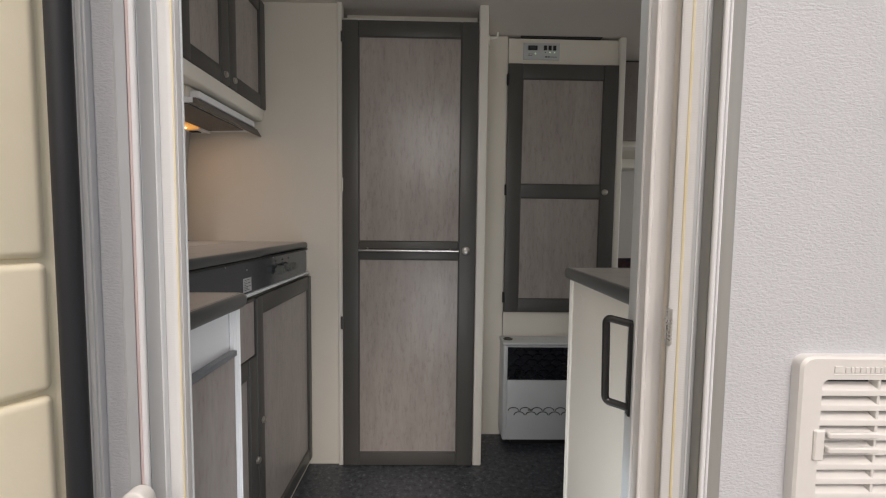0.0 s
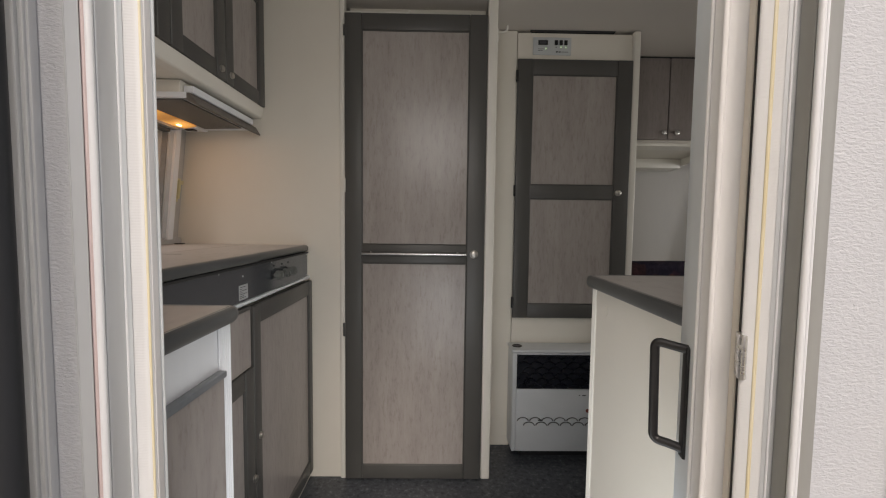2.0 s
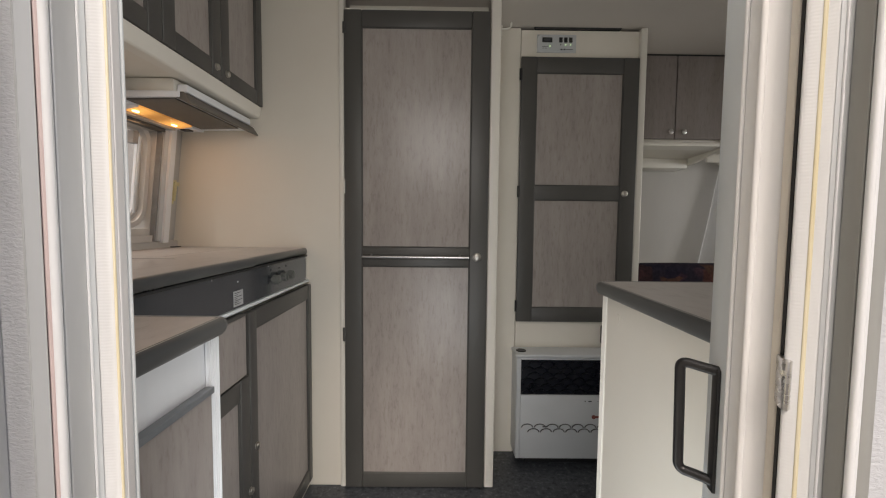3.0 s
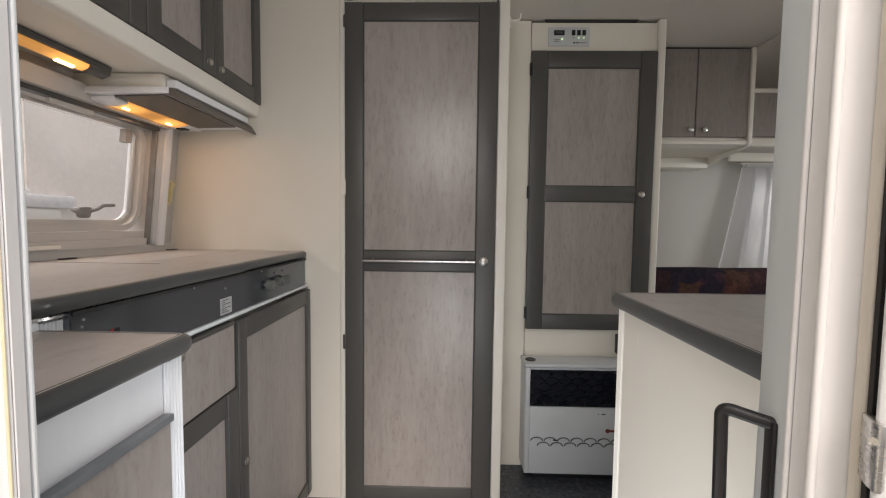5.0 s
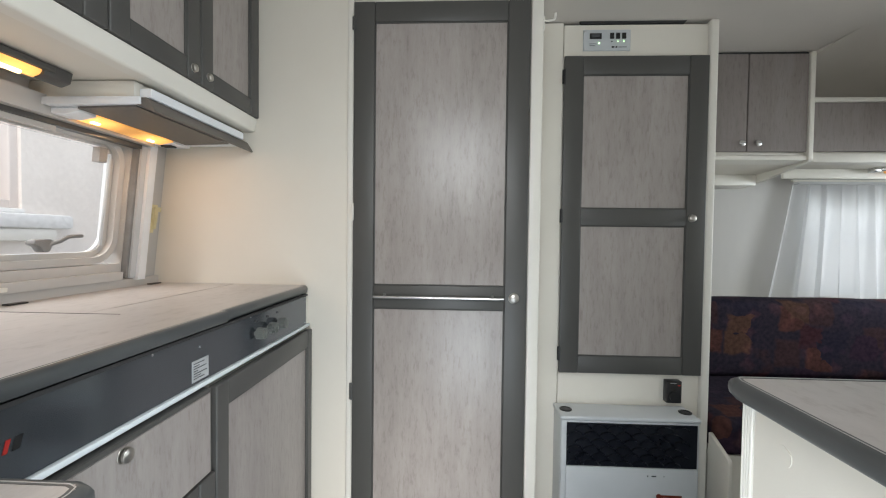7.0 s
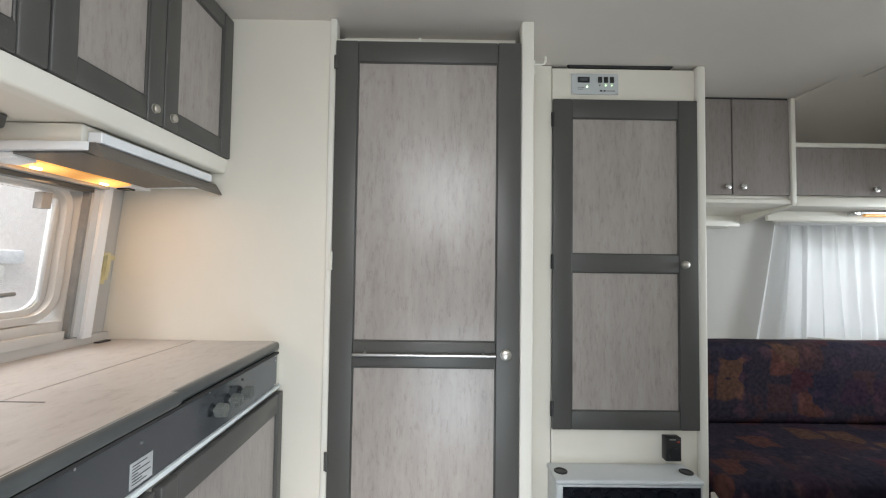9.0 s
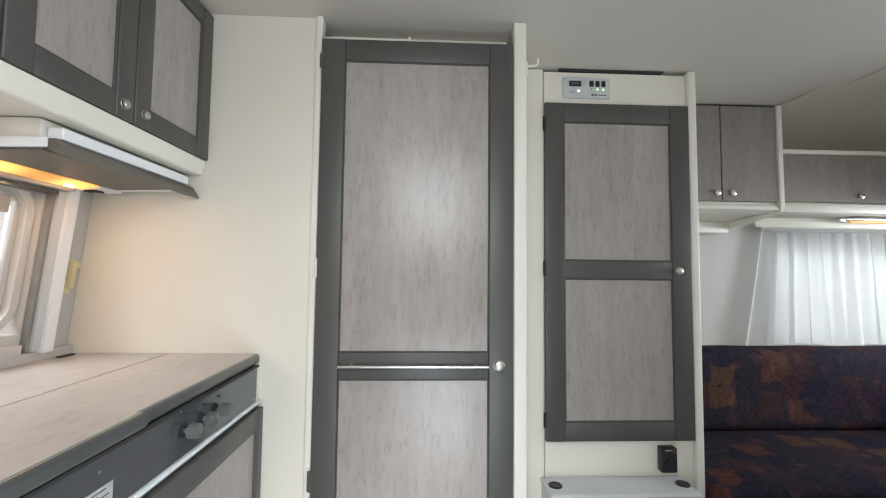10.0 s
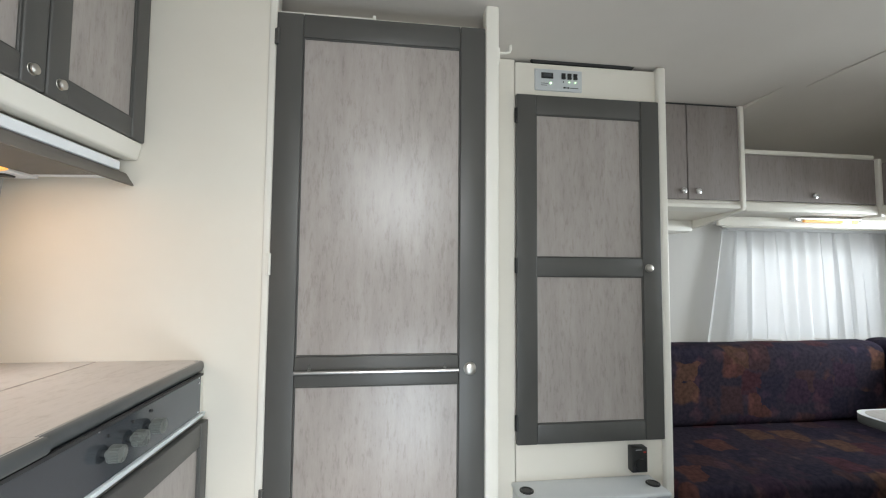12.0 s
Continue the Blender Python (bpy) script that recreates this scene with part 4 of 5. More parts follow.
for j in range(3):
    x = (1.31, 1.371, 1.425)[j] - (NEAR + 0.03)
    m = Matrix.Translation((x, -0.006, 0.05)) @ pose(0, 0, 0, 90, 0, 0)
    kb = part("control_knob", lathe([(0.0055, 0), (0.0055, 0.006), (0.0132, 0.0065), (0.0136, 0.0095), (0.0122, 0.0235), (0.01, 0.0247)], m, 24), HOBKNOB, fas, "grey ribbed control knob", world=False)
    part("grip", boxes([(x - 0.0022, x + 0.0022, -0.033, -0.0303, 0.0395, 0.0605)], 0.001), HOBKNOB, kb, world=False)
    rid = bmesh.new()
    for q in range(18):
        a = 2 * math.pi * q / 18
        rod((x + 0.013 * math.cos(a), -0.014, 0.05 + 0.013 * math.sin(a)), (x + 0.012 * math.cos(a), -0.03, 0.05 + 0.012 * math.sin(a)), 0.0014, 6, None, rid)
    part("ribs", rid, HOBKNOB, kb, world=False)
    part("pointer", rod((x, -0.006, 0.078), (x, -0.008, 0.078), 0.0028, 10), BLACK, kb, world=False)
for x, zz in ((0.305, 0.09), (0.42, 0.072), (0.6, 0.092), (W - 0.03, 0.09), (W - 0.03, 0.078), (W - 0.03, 0.012), (0.058, 0.084), (0.055, 0.074)):
    part("rivet", rod((x, -0.006, zz), (x, -0.0073, zz), 0.002, 8), STEEL, fas, world=False)
lab = part("type_label", boxes([(0.398, 0.445, -0.0068, -0.0059, 0.012, 0.05)], 0), PAPER, fas, "small printed type plate", world=False)
part("print", boxes([(0.402, 0.402 + w, -0.0072, -0.0067, 0.044 - 0.0045 * i, 0.0455 - 0.0045 * i) for i, w in enumerate((0.03, 0.016, 0.036, 0.012, 0.038, 0.02, 0.03))], 0), FASCIA, lab, world=False)
lx = 0.776 - (NEAR + 0.03)


def slant(x, w, mat, name, lean=0.004):
    part(name, prism([(x, 0.044), (x + w, 0.044), (x + w + lean, 0.058), (x + lean, 0.058)], "y", -0.0068, -0.0058), mat, fas, "maker's badge drawn as a plain bar", world=False)


slant(lx, 0.0085, BLACK, "badge_bar")
slant(lx + 0.0135, 0.0045, RED, "badge_bar")
slant(lx + 0.022, 0.0085, BLACK, "badge_bar")

# worktop with folding lids
R = 0.04
wt = thing("worktop", "grey-beige laminate worktop with hinged lids and dark rubber edge", "worktop", at(-0.75, 1.1, 0.904))
EX = KX + 0.008
part("lid", prism([(-1.0, NEAR + 0.004), *arc(EX - R, NEAR + R, R - 0.004, -90, 0, 8), (EX - 0.004, 1.1885), (-0.7505, 1.1885), (-0.7505, 1.127), (-1.0, 1.127)], "z", 0.912, KZ, 0.001), TOP, wt)
part("lid", prism([(-1.0, 1.131), (-0.7535, 1.131), (-0.7535, 1.19), (-0.7535, DY - 0.002), (-1.0, DY - 0.002)], "z", 0.912, KZ - 0.0004, 0.001), TOP, wt)
part("lid", prism([(-0.7505, 1.19), (EX - 0.012, 1.19), (EX - 0.012, DY - 0.012), (EX - 0.02, DY - 0.002), (-0.7505, DY - 0.002)], "z", 0.912, KZ - 0.0008, 0.001), TOP, wt)
part("lid_joint", boxes([(-0.995, -0.68, 1.1268, 1.1302, 0.924, KZ + 0.0003)], 0), SHADE_AND_JOINT, wt, "dark joint between the lids")
# unseen dark sheet added so that the lid gaps look shaded
part("lid_gap_shade", boxes([(-0.985, EX - 0.03, NEAR + 0.06, DY - 0.012, 0.9045, 0.9118)], 0), SHADE_AND_JOINT, wt, "dark sheet giving the gaps between the lids their shade")
edging([(-1.0, NEAR), *arc(EX - R, NEAR + R, R, -90, 0, 10), (EX, 1.186)], KZ + 0.0004, wt)
edging([(EX - 0.009, 1.187), (EX - 0.009, DY - 0.022), (EX - 0.013, DY - 0.013), (EX - 0.022, DY - 0.0125)], KZ - 0.0002, wt)
part("steel_rim", sweep([(-0.98, NEAR + 0.012, 0.9), *[(x, y, 0.9) for x, y in arc(EX - R - 0.012, NEAR + R + 0.012, R, -90, 0, 8)], (EX - 0.012, 0.85, 0.9)], 0.006, 10), STEEL, wt, "steel sink rim")
for x, y in ((-0.985, 1.21), (-0.985, 1.6), (-0.985, 0.97), (-0.985, 1.06)):
    part("lid_hinge", boxes([(x - 0.004, x + 0.012, y - 0.02, y + 0.02, KZ - 0.0005, KZ + 0.003)], 0.001), BLACK, wt)
setting("sill_strip", boxes([(-1.035, -1.0015, YI, DY, 0.87, 0.9525)], 0.003, 2), GREYWALL, "grey strip behind the worktop", "trim")

# ---- low cabinet inside the entrance, on the kitchen side ----
ent = thing("entrance_cabinet", "low white cabinet with grey top inside the entrance", "cabinet", at(-0.45, 0.58, 0))
TZ = 0.889
part("carcass", boxes([(-0.62, -0.335, YI + 0.004, 0.676, 0.0, TZ - 0.026)], 0.002), ALU_WHITE, ent, "white laminate body")
part("top", prism([(-0.62, YI + 0.003), (-0.323, YI + 0.003), (-0.325, 0.682), (-0.332, 0.689), (-0.62, 0.689)], "z", TZ - 0.02, TZ, 0.0015), TOP, ent, "grey laminate top")
edging([(-0.3245, YI + 0.003), (-0.3265, 0.676), (-0.329, 0.684), (-0.337, 0.6875), (-0.618, 0.6875)], TZ + 0.0004, ent, 1)
post = part("reeded_post", boxes([(-0.348, -0.3315, 0.6765, 0.6855, 0.0, TZ - 0.026), (-0.3345, -0.3315, 0.656, 0.676, 0.0, TZ - 0.026)], 0.001, 1), ALU_WHITE, ent, "white reeded corner post")
for j in range(5):
    part("reed", rod((-0.331, 0.6595 + 0.0055 * j, 0.0), (-0.331, 0.6595 + 0.0055 * j, TZ - 0.027), 0.0024, 8), ALU_WHITE, post)
part("flap", boxes([(-0.3348, -0.326, YI + 0.02, 0.657, 0.04, 0.79)], 0.0015), PANEL, ent, "greyed wood flap front")
part("flap_edge", boxes([(-0.3348, -0.3225, YI + 0.018, 0.658, 0.7905, 0.7995)], 0.0012, 2), STRIP, ent, "grey rounded grip edge")

# ---- fridge cabinet on the other side of the entrance ----
fr = thing("fridge_cabinet", "cream fridge cabinet with grey laminate top beside the entrance", "cabinet", at(0.6, 0.7, 0))
PZ = 0.915
part("side_panel", boxes([(0.303, 0.317, 0.527, 0.873, 0, PZ - 0.024)], 0.001), CREAM, fr, "cream side panel")
part("carcass", prism([(0.3175, 0.5255), (0.3175, 0.888), (0.92, 0.888), (0.92, YI + 0.004), (0.2975, YI + 0.004), (0.2975, 0.525)], "z", 0, PZ - 0.024, 0.001), CREAM, fr)
post = part("reeded_post", boxes([(0.302, 0.3165, 0.8735, 0.891, 0.0, PZ - 0.024)], 0.003, 2), WHITE, fr, "ivory reeded corner post")
for j in range(4):
    part("reed", rod((0.3022, 0.876 + 0.0042 * j, 0.0), (0.3022, 0.876 + 0.0042 * j, PZ - 0.0241), 0.0021, 8), WHITE, post)
part("top", prism([(0.298, YI + 0.003), (0.298, 0.5255), (0.2945, 0.5255), (0.2975, 0.891), (0.304, 0.9), (0.95, 0.9), (0.95, YI + 0.003)], "z", PZ - 0.0235, PZ, 0.0015), TOP, fr, "grey laminate top")
edging([(0.295, 0.5265), (0.2982, 0.889), (0.3015, 0.899), (0.309, 0.9025), (0.95, 0.9025)], PZ + 0.0004, fr, -1)
part("screw_cap", rod((0.3035, 0.83, 0.856), (0.3022, 0.83, 0.856), 0.011, 20), CREAM, fr, "round ivory screw cap")
gh = thing("grab_handle", "black plastic grab handle on the inner door frame", "handle", at(0.232, 0.466, 0.8))
part("grip", sweep(eased([(0.238, 0.463, 0.8945), (0.2225, 0.476, 0.8965), (0.2102, 0.486, 0.8985), (0.2105, 0.4855, 0.882), (0.2115, 0.4847, 0.81), (0.2118, 0.4845, 0.7945), (0.2235, 0.475, 0.7945), (0.238, 0.463, 0.792)], 3), 0.0046, 14), BLACK, gh)
part("plate", prism([(0.2318, 0.4605), (0.2292, 0.4615), (0.231, 0.4715), (0.2342, 0.473)], "z", 0.785, 0.898, 0.0008, 2), BLACK, gh, "black mounting plate")

# ---- wall units over the kitchen ----
UX, UZ0, UZ1 = -0.691, 1.446, 1.85
wu = thing("wall_cabinet", "cream overhead kitchen cabinet along the front wall", "cabinet", at(-0.82, 1.05, 1.4))
part("carcass", prism([(LEAN_X(1.41) + 0.001, 1.41), (-0.703, 1.41), (-0.7, 1.443), (UX - 0.001, UZ0), (UX - 0.001, CEIL_Z - 0.002), (LEAN_X(1.86) + 0.001, CEIL_Z - 0.002)], "y", YI + 0.002, DY - 0.001, 0.0012), CREAM, wu)
part("lower_rail", prism([(-0.72, 1.405), *arc(-0.694, 1.413, 0.008, -90, 0, 4), (UX + 0.012, 1.4445), (-0.72, 1.4445)], "y", YI + 0.002, DY - 0.0015, 0.0008), WHITE, wu, "rounded ivory lower rail")
for j, (y0, y1, side) in enumerate(((1.364, DY - 0.003, 1), (1.105, 1.36, -1), (0.845, 1.101, 1), (0.586, 0.841, -1))):
    ud = framed_door("door", "overhead door, grey frame and greyed wood panel", turned(UX, y0, UZ0), y1 - y0, UZ1 - UZ0, 0.046, 0.045, 0.046, panel=PANEL, unit=wu)
    knob_at(ud, 0.027 if side > 0 else y1 - y0 - 0.027, -0.018, 0.029, 0.62)

# cooker hood with lamp
hd = thing("cooker_hood", "white cooker hood with dark filter and lit amber lamp", "cooker hood", at(-0.85, 1.42, 1.32))
part("case", boxes([(-0.99, -0.735, 1.232, 1.636, 1.372, 1.4085)], 0.004, 2), WHITE, hd)
part("tray", prism([(-0.962, 1.362), (-0.955, 1.356), (-0.87, 1.356), (-0.735, 1.3585), (-0.735, 1.3715), (-0.962, 1.3715)], "y", 1.228, 1.634, 0.0015), ALU_WHITE, hd, "white hood tray")
part("tray_lip", boxes([(-0.962, -0.715, 1.222, 1.2275, 1.355, 1.3715)], 0.002, 2), ALU_WHITE, hd, "pale rounded near lip")
part("filter", prism([(-0.868, 1.3505), (-0.737, 1.3545), (-0.737, 1.3582), (-0.868, 1.3555)], "y", 1.24, 1.585), FILTER, hd, "dark grey filter mat")
part("filter_frame", sweep([(-0.868, 1.588, 1.3515), (-0.737, 1.588, 1.3545)], 0.0018, 8), ALU_WHITE, hd, "thin pale filter frame")
part("front_flap", prism([(-0.697, 1.342), (-0.693, 1.344), (-0.712, 1.3735), (-0.734, 1.3735), (-0.734, 1.358)], "y", 1.236, 1.645, 0.001), FLAP, hd, "brown-grey folding front flap")
part("flap_top", boxes([(-0.733, -0.706, 1.243, 1.612, 1.374, 1.3945)], 0.0015), ALU_WHITE, hd, "pale blue-white front strip")
lampcover = part("lamp_cover", prism([(-0.94, 1.3455), (-0.908, 1.3405), (-0.87, 1.3475), (-0.87, 1.3555), (-0.94, 1.3555)], "y", 1.29, 1.535, 0.0012), DIFFUSER, hd, "glowing amber lamp cover")
for y in (1.318, 1.488):
    part("bulb", rod((-0.902, y - 0.011, 1.343), (-0.902, y + 0.011, 1.343), 0.005, 12, bev=0.002), BULB, lampcover, "bright bulb")
part("switch_plate", prism([(-0.945, 1.345), (-0.872, 1.3455), (-0.872, 1.3555), (-0.945, 1.3555)], "y", 1.537, 1.61, 0.002, 2), ALU_WHITE, hd)
part("switch", boxes([(-0.925, -0.893, 1.555, 1.58, 1.3405, 1.3449)], 0.001), BLACK, hd, "black rocker switch")
part("near_cap", prism([(-0.95, 1.344), (-0.905, 1.339), (-0.87, 1.3455), (-0.87, 1.3555), (-0.95, 1.3555)], "y", 1.243, 1.289, 0.002), ALU_WHITE, hd)

# strip lamp under the wall units
sl = thing("strip_lamp", "slim grey strip lamp with lit amber tube under the wall cabinet", "lamp", at(-0.88, 0.9, 1.4))
part("housing", boxes([(-0.884, -0.836, 0.66, 1.165, 1.394, 1.409)], 0.004, 2), FRAME, sl)
part("end_cap", prism([(-0.884, 1.409), (-0.88, 1.386), (-0.862, 1.379), (-0.842, 1.386), (-0.836, 1.409)], "y", 1.145, 1.2, 0.003, 2), FRAME, sl)
part("diffuser", prism([(-0.879, 1.394), (-0.876, 1.385), (-0.862, 1.379), (-0.847, 1.385), (-0.841, 1.394)], "y", 0.69, 1.144, 0.002), DIFFUSER, sl, "glowing amber tube")
part("bulb", rod((-0.86, 1.075, 1.3815), (-0.86, 1.118, 1.3815), 0.0055, 14, bev=0.002), BULB, sl)

# ---- kitchen window in the leaning wall ----
w1 = thing("window_1", "hinged acrylic caravan window with grey frame and roller blind", "window", at(-1.0, 1.05, 0.95), kind="structure")


def lean_frame(y0, y1, z0, z1, t, w0, w1_, name, mat, label="", r=0.05):
    bm = bmesh.new()
    outer = arc(y1 - r, z1 - r, r, 0, 90, 6) + arc(y0 + r, z1 - r, r, 90, 180, 6) + arc(y0 + r, z0 + r, r, 180, 270, 6) + arc(y1 - r, z0 + r, r, 270, 360, 6)
    r2 = max(r - t, 0.01)
    a, b, c, d = y0 + t, y1 - t, z0 + t, z1 - t
    inner = arc(b - r2, d - r2, r2, 0, 90, 6) + arc(a + r2, d - r2, r2, 90, 180, 6) + arc(a + r2, c + r2, r2, 180, 270, 6) + arc(b - r2, c + r2, r2, 270, 360, 6)
    ring = []
    for w in (w0, w1_):
        ring.append([bm.verts.new((LEAN_X(z_) + w, y_, z_)) for y_, z_ in outer])
        ring.append([bm.verts.new((LEAN_X(z_) + w, y_, z_)) for y_, z_ in inner])
    k = len(outer)
    for i in range(k):
        j = (i + 1) % k
        bm.faces.new((ring[0][i], ring[0][j], ring[1][j], ring[1][i]))
        bm.faces.new((ring[2][i], ring[2][j], ring[3][j], ring[3][i]))
        bm.faces.new((ring[0][i], ring[0][j], ring[2][j], ring[2][i]))
        bm.faces.new((ring[1][i], ring[1][j], ring[3][j], ring[3][i]))
    bmesh.ops.recalc_face_normals(bm, faces=bm.faces)
    return part(name, bm, mat, w1, label)


lean_frame(EY0 + 0.002, EY1 - 0.002, EZ0 + 0.002, EZ1 + 0.02, 0.018, -0.03, -0.012, "pane_rim", GREYWALL, "pale rounded pane rim", 0.07)
lean_frame(EY0 + 0.012, EY1 - 0.012, EZ0 + 0.012, EZ1 + 0.015, 0.022, -0.04, -0.031, "inner_rim", GREYWALL, "", 0.06)
lean_frame(EY0 + 0.03, EY1 - 0.03, EZ0 + 0.03, EZ1 + 0.01, 0.005, -0.045, -0.036, "glazing_bead", ALU_WHITE, "thin white glazing bead", 0.05)
pane = part("pane", lean_box(EY0 + 0.01, EY1 - 0.01, EZ0 + 0.01, EZ1 - 0.01, -0.046, -0.042), GLASS, w1, "clear acrylic pane")
pane.visible_shadow = False
part("side_rail", lean_box(1.545, 1.572, 0.948, 1.345, 0.0, 0.03), ALU_WHITE, w1, "white blind guide rail")
part("side_rail", lean_box(1.516, 1.524, 0.955, 1.335, 0.0, 0.016), CATCH, w1, "grey blind guide groove")
part("side_rail", lean_box(1.5245, 1.544, 0.955, 1.335, 0.0, 0.022), ALU, w1, "grey-blue blind guide rail")
part("cassette", lean_box(0.5, 1.545, 1.337, 1.378, 0.001, 0.042), GREYWALL, w1, "grey blind cassette")
part("blind_bar", lean_box(0.5, 1.52, 1.325, 1.3365, 0.003, 0.024), FRAME, w1, "dark blind bar")
part("blind_grip", lean_box(1.16, 1.28, 1.313, 1.3245, 0.008, 0.018), GREYWALL, w1)
part("bottom_rail", lean_box(0.5, 1.5, 0.952, 0.975, 0.001, 0.022), GREYWALL, w1, "grey lower blind rail")
part("bottom_grip", lean_box(1.08, 1.2, 0.957, 0.966, 0.022, 0.03), WHITE, w1)
lat = part("latch", prism(arc(1.3, 1.048, 0.012, 180, 360, 6) + [(1.322, 1.062), (1.31, 1.068), (1.275, 1.066), (1.272, 1.056)], "x", -1.03, -1.005, 0.003, 2), CATCH, w1, "grey window catch")
part("lever", sweep([(-1.01, 1.308, 1.055), (-1.0, 1.325, 1.062), (-0.998, 1.345, 1.074), (-0.998, 1.38, 1.076)], 0.0048, 10), CATCH, lat)
part("corner_cap", lean_box(1.425, 1.448, 1.272, 1.31, -0.03, -0.01), CATCH, w1)
part("stay", sweep([(LEAN_X(1.05) - 0.02, 1.462, 1.05), (LEAN_X(1.3) - 0.02, 1.468, 1.3)], 0.004, 10), ALU, w1, "pale window stay")
cl = thing("wall_clip", "yellowed plastic clip on the leaning wall", "clip", at(-0.985, 1.605, 1.1))
clip_rows = ((1.594, 1.616, 1.163, 1.173), (1.597, 1.62, 1.12, 1.163), (1.593, 1.618, 1.1, 1.12), (1.588, 1.608, 1.087, 1.1))
bm = bmesh.new()
for y0, y1, z0, z1 in clip_rows:
    lean_box(y0, y1, z0, z1, 0.0005, 0.013, bm)
part("body", bm, CLIP, cl)
part("spring", lean_box(1.599, 1.606, 1.098, 1.166, 0.0132, 0.02), CLIP, cl)
part("tongue", lean_box(1.604, 1.626, 1.152, 1.166, 0.0134, 0.018), CLIP, cl)
setting("trim_corner", lean_box(DY - 0.002, DY - 0.0005, 0.95, 1.36, 0.0, 0.0015), GREYWALL, "thin grey corner line", "trim")

# ---- dinette beyond the cupboard ----
lo = thing("overhead_locker", "overhead locker with two dark wood doors and ivory frame", "cupboard", at(1.15, 2.3, 1.4))
LY = 2.143
part("carcass", boxes([(0.856, 1.373, LY + 0.002, YF - 0.002, 1.45, 1.858)], 0.001), CREAM, lo)
part("bottom_rail", prism([(LY - 0.004, 1.44), *arc(LY - 0.004, 1.43, 0.012, 90, 180, 4), (LY - 0.016, 1.42), (LY + 0.05, 1.412), (LY + 0.05, 1.449), (LY - 0.004, 1.449)], "x", 0.856, 1.3735, 0.0006), WHITE, lo, "ivory lower rail")
# dark strip for the shade between door tops and ceiling
part("top_gap_shade", boxes([(0.856, 1.373, LY - 0.008, LY + 0.0015, 1.853, 1.861)], 0), SHADE_AND_JOINT, lo)
for x0, x1, kx in ((0.86, 1.1305, 1.111), (1.1355, 1.371, 1.1755)):
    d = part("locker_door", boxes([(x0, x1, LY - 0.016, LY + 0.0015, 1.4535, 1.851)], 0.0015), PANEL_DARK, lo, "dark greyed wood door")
    kb = part("knob", lathe(KNOB, Matrix.Translation((kx, LY - 0.016, 1.487)) @ pose(0, 0, 0, 90, 0, 0) @ Matrix.Scale(0.85, 4)), STEEL, d, "chrome knob")
part("end_board", prism([(LY - 0.022, 1.86), (LY - 0.022, 1.425), (LY - 0.015, 1.413), (2.36, 1.372), (YF - 0.002, 1.352), (YF - 0.002, 1.86)], "x", 1.3745, 1.394, 0.003, 2), WHITE, lo, "ivory end board with slanting foot")
part("underside", prism([(LY + 0.0505, 1.414), (2.409, 1.404), (YF - 0.002, 1.409), (YF - 0.002, 1.4495), (LY + 0.0505, 1.4495)], "x", 0.8575, 1.3735), CREAM, lo, "cream underside board")
part("wall_rail", boxes([(0.856, 1.3735, 2.41, YF - 0.002, 1.352, 1.408)], 0.003, 2), WHITE, lo, "ivory wall rail")

l2 = thing("low_locker", "long low locker with dark wood flap and ivory rail", "cupboard", at(1.8, 2.3, 1.4))
part("carcass", boxes([(1.3945, 2.04, LY + 0.004, YF - 0.002, 1.448, 1.656)], 0.001), CREAM, l2)
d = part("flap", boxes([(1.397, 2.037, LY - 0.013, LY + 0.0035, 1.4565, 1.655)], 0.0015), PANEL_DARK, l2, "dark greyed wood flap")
kb = part("knob", lathe(KNOB, Matrix.Translation((1.728, LY - 0.013, 1.484)) @ pose(0, 0, 0, 90, 0, 0) @ Matrix.Scale(0.85, 4)), STEEL, d, "chrome knob")
part("top_rail", boxes([(1.395, 2.03, LY - 0.018, LY + 0.02, 1.6565, 1.675)], 0.004, 2), WHITE, l2, "ivory top rail")
part("bottom_rail", boxes([(1.395, 2.04, LY - 0.018, LY + 0.05, 1.41, 1.4495)], 0.006, 2), WHITE, l2, "ivory lower rail")
part("pelmet", boxes([(1.395, 2.65, LY + 0.13, LY + 0.145, 1.366, 1.4095)], 0.003, 2), WHITE, l2, "ivory pelmet board")
cnr = thing("corner_locker", "corner locker front with ivory post and dark wood door", "cupboard", at(2.3, 2.3, 1.4))
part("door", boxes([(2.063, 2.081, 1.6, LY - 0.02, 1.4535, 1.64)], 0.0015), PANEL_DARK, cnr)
part("post", boxes([(2.042, 2.062, LY - 0.024, LY + 0.03, 1.40, 1.66)], 0.005, 2), WHITE, cnr)
part("rail", boxes([(2.046, 2.083, 1.6, LY - 0.025, 1.41, 1.4495)], 0.005, 2), WHITE, cnr)
part("carcass", boxes([(2.082, 2.7, 1.6, 2.54, 1.41, 1.645)], 0.002), CREAM, cnr)

l3 = thing("reading_lamp", "chrome wall strip lamp with lit warm tube under the locker", "lamp", at(1.95, 2.26, 1.39))
part("base", boxes([(1.765, 2.09, LY + 0.082, LY + 0.115, 1.394, 1.4095)], 0.005, 3), STEEL, l3, "chrome housing")
part("end_cap", boxes([(1.735, 1.7645, LY + 0.08, LY + 0.115, 1.389, 1.409)], 0.005, 3), STEEL, l3)
part("diffuser", rod((1.79, LY + 0.092, 1.391), (2.07, LY + 0.092, 1.391), 0.007, 12), DIFFUSER, l3, "warm lit tube")
part("bulb", rod((1.99, LY + 0.09, 1.389), (2.03, LY + 0.09, 1.389), 0.0072, 12), SMALL_BULB, l3)

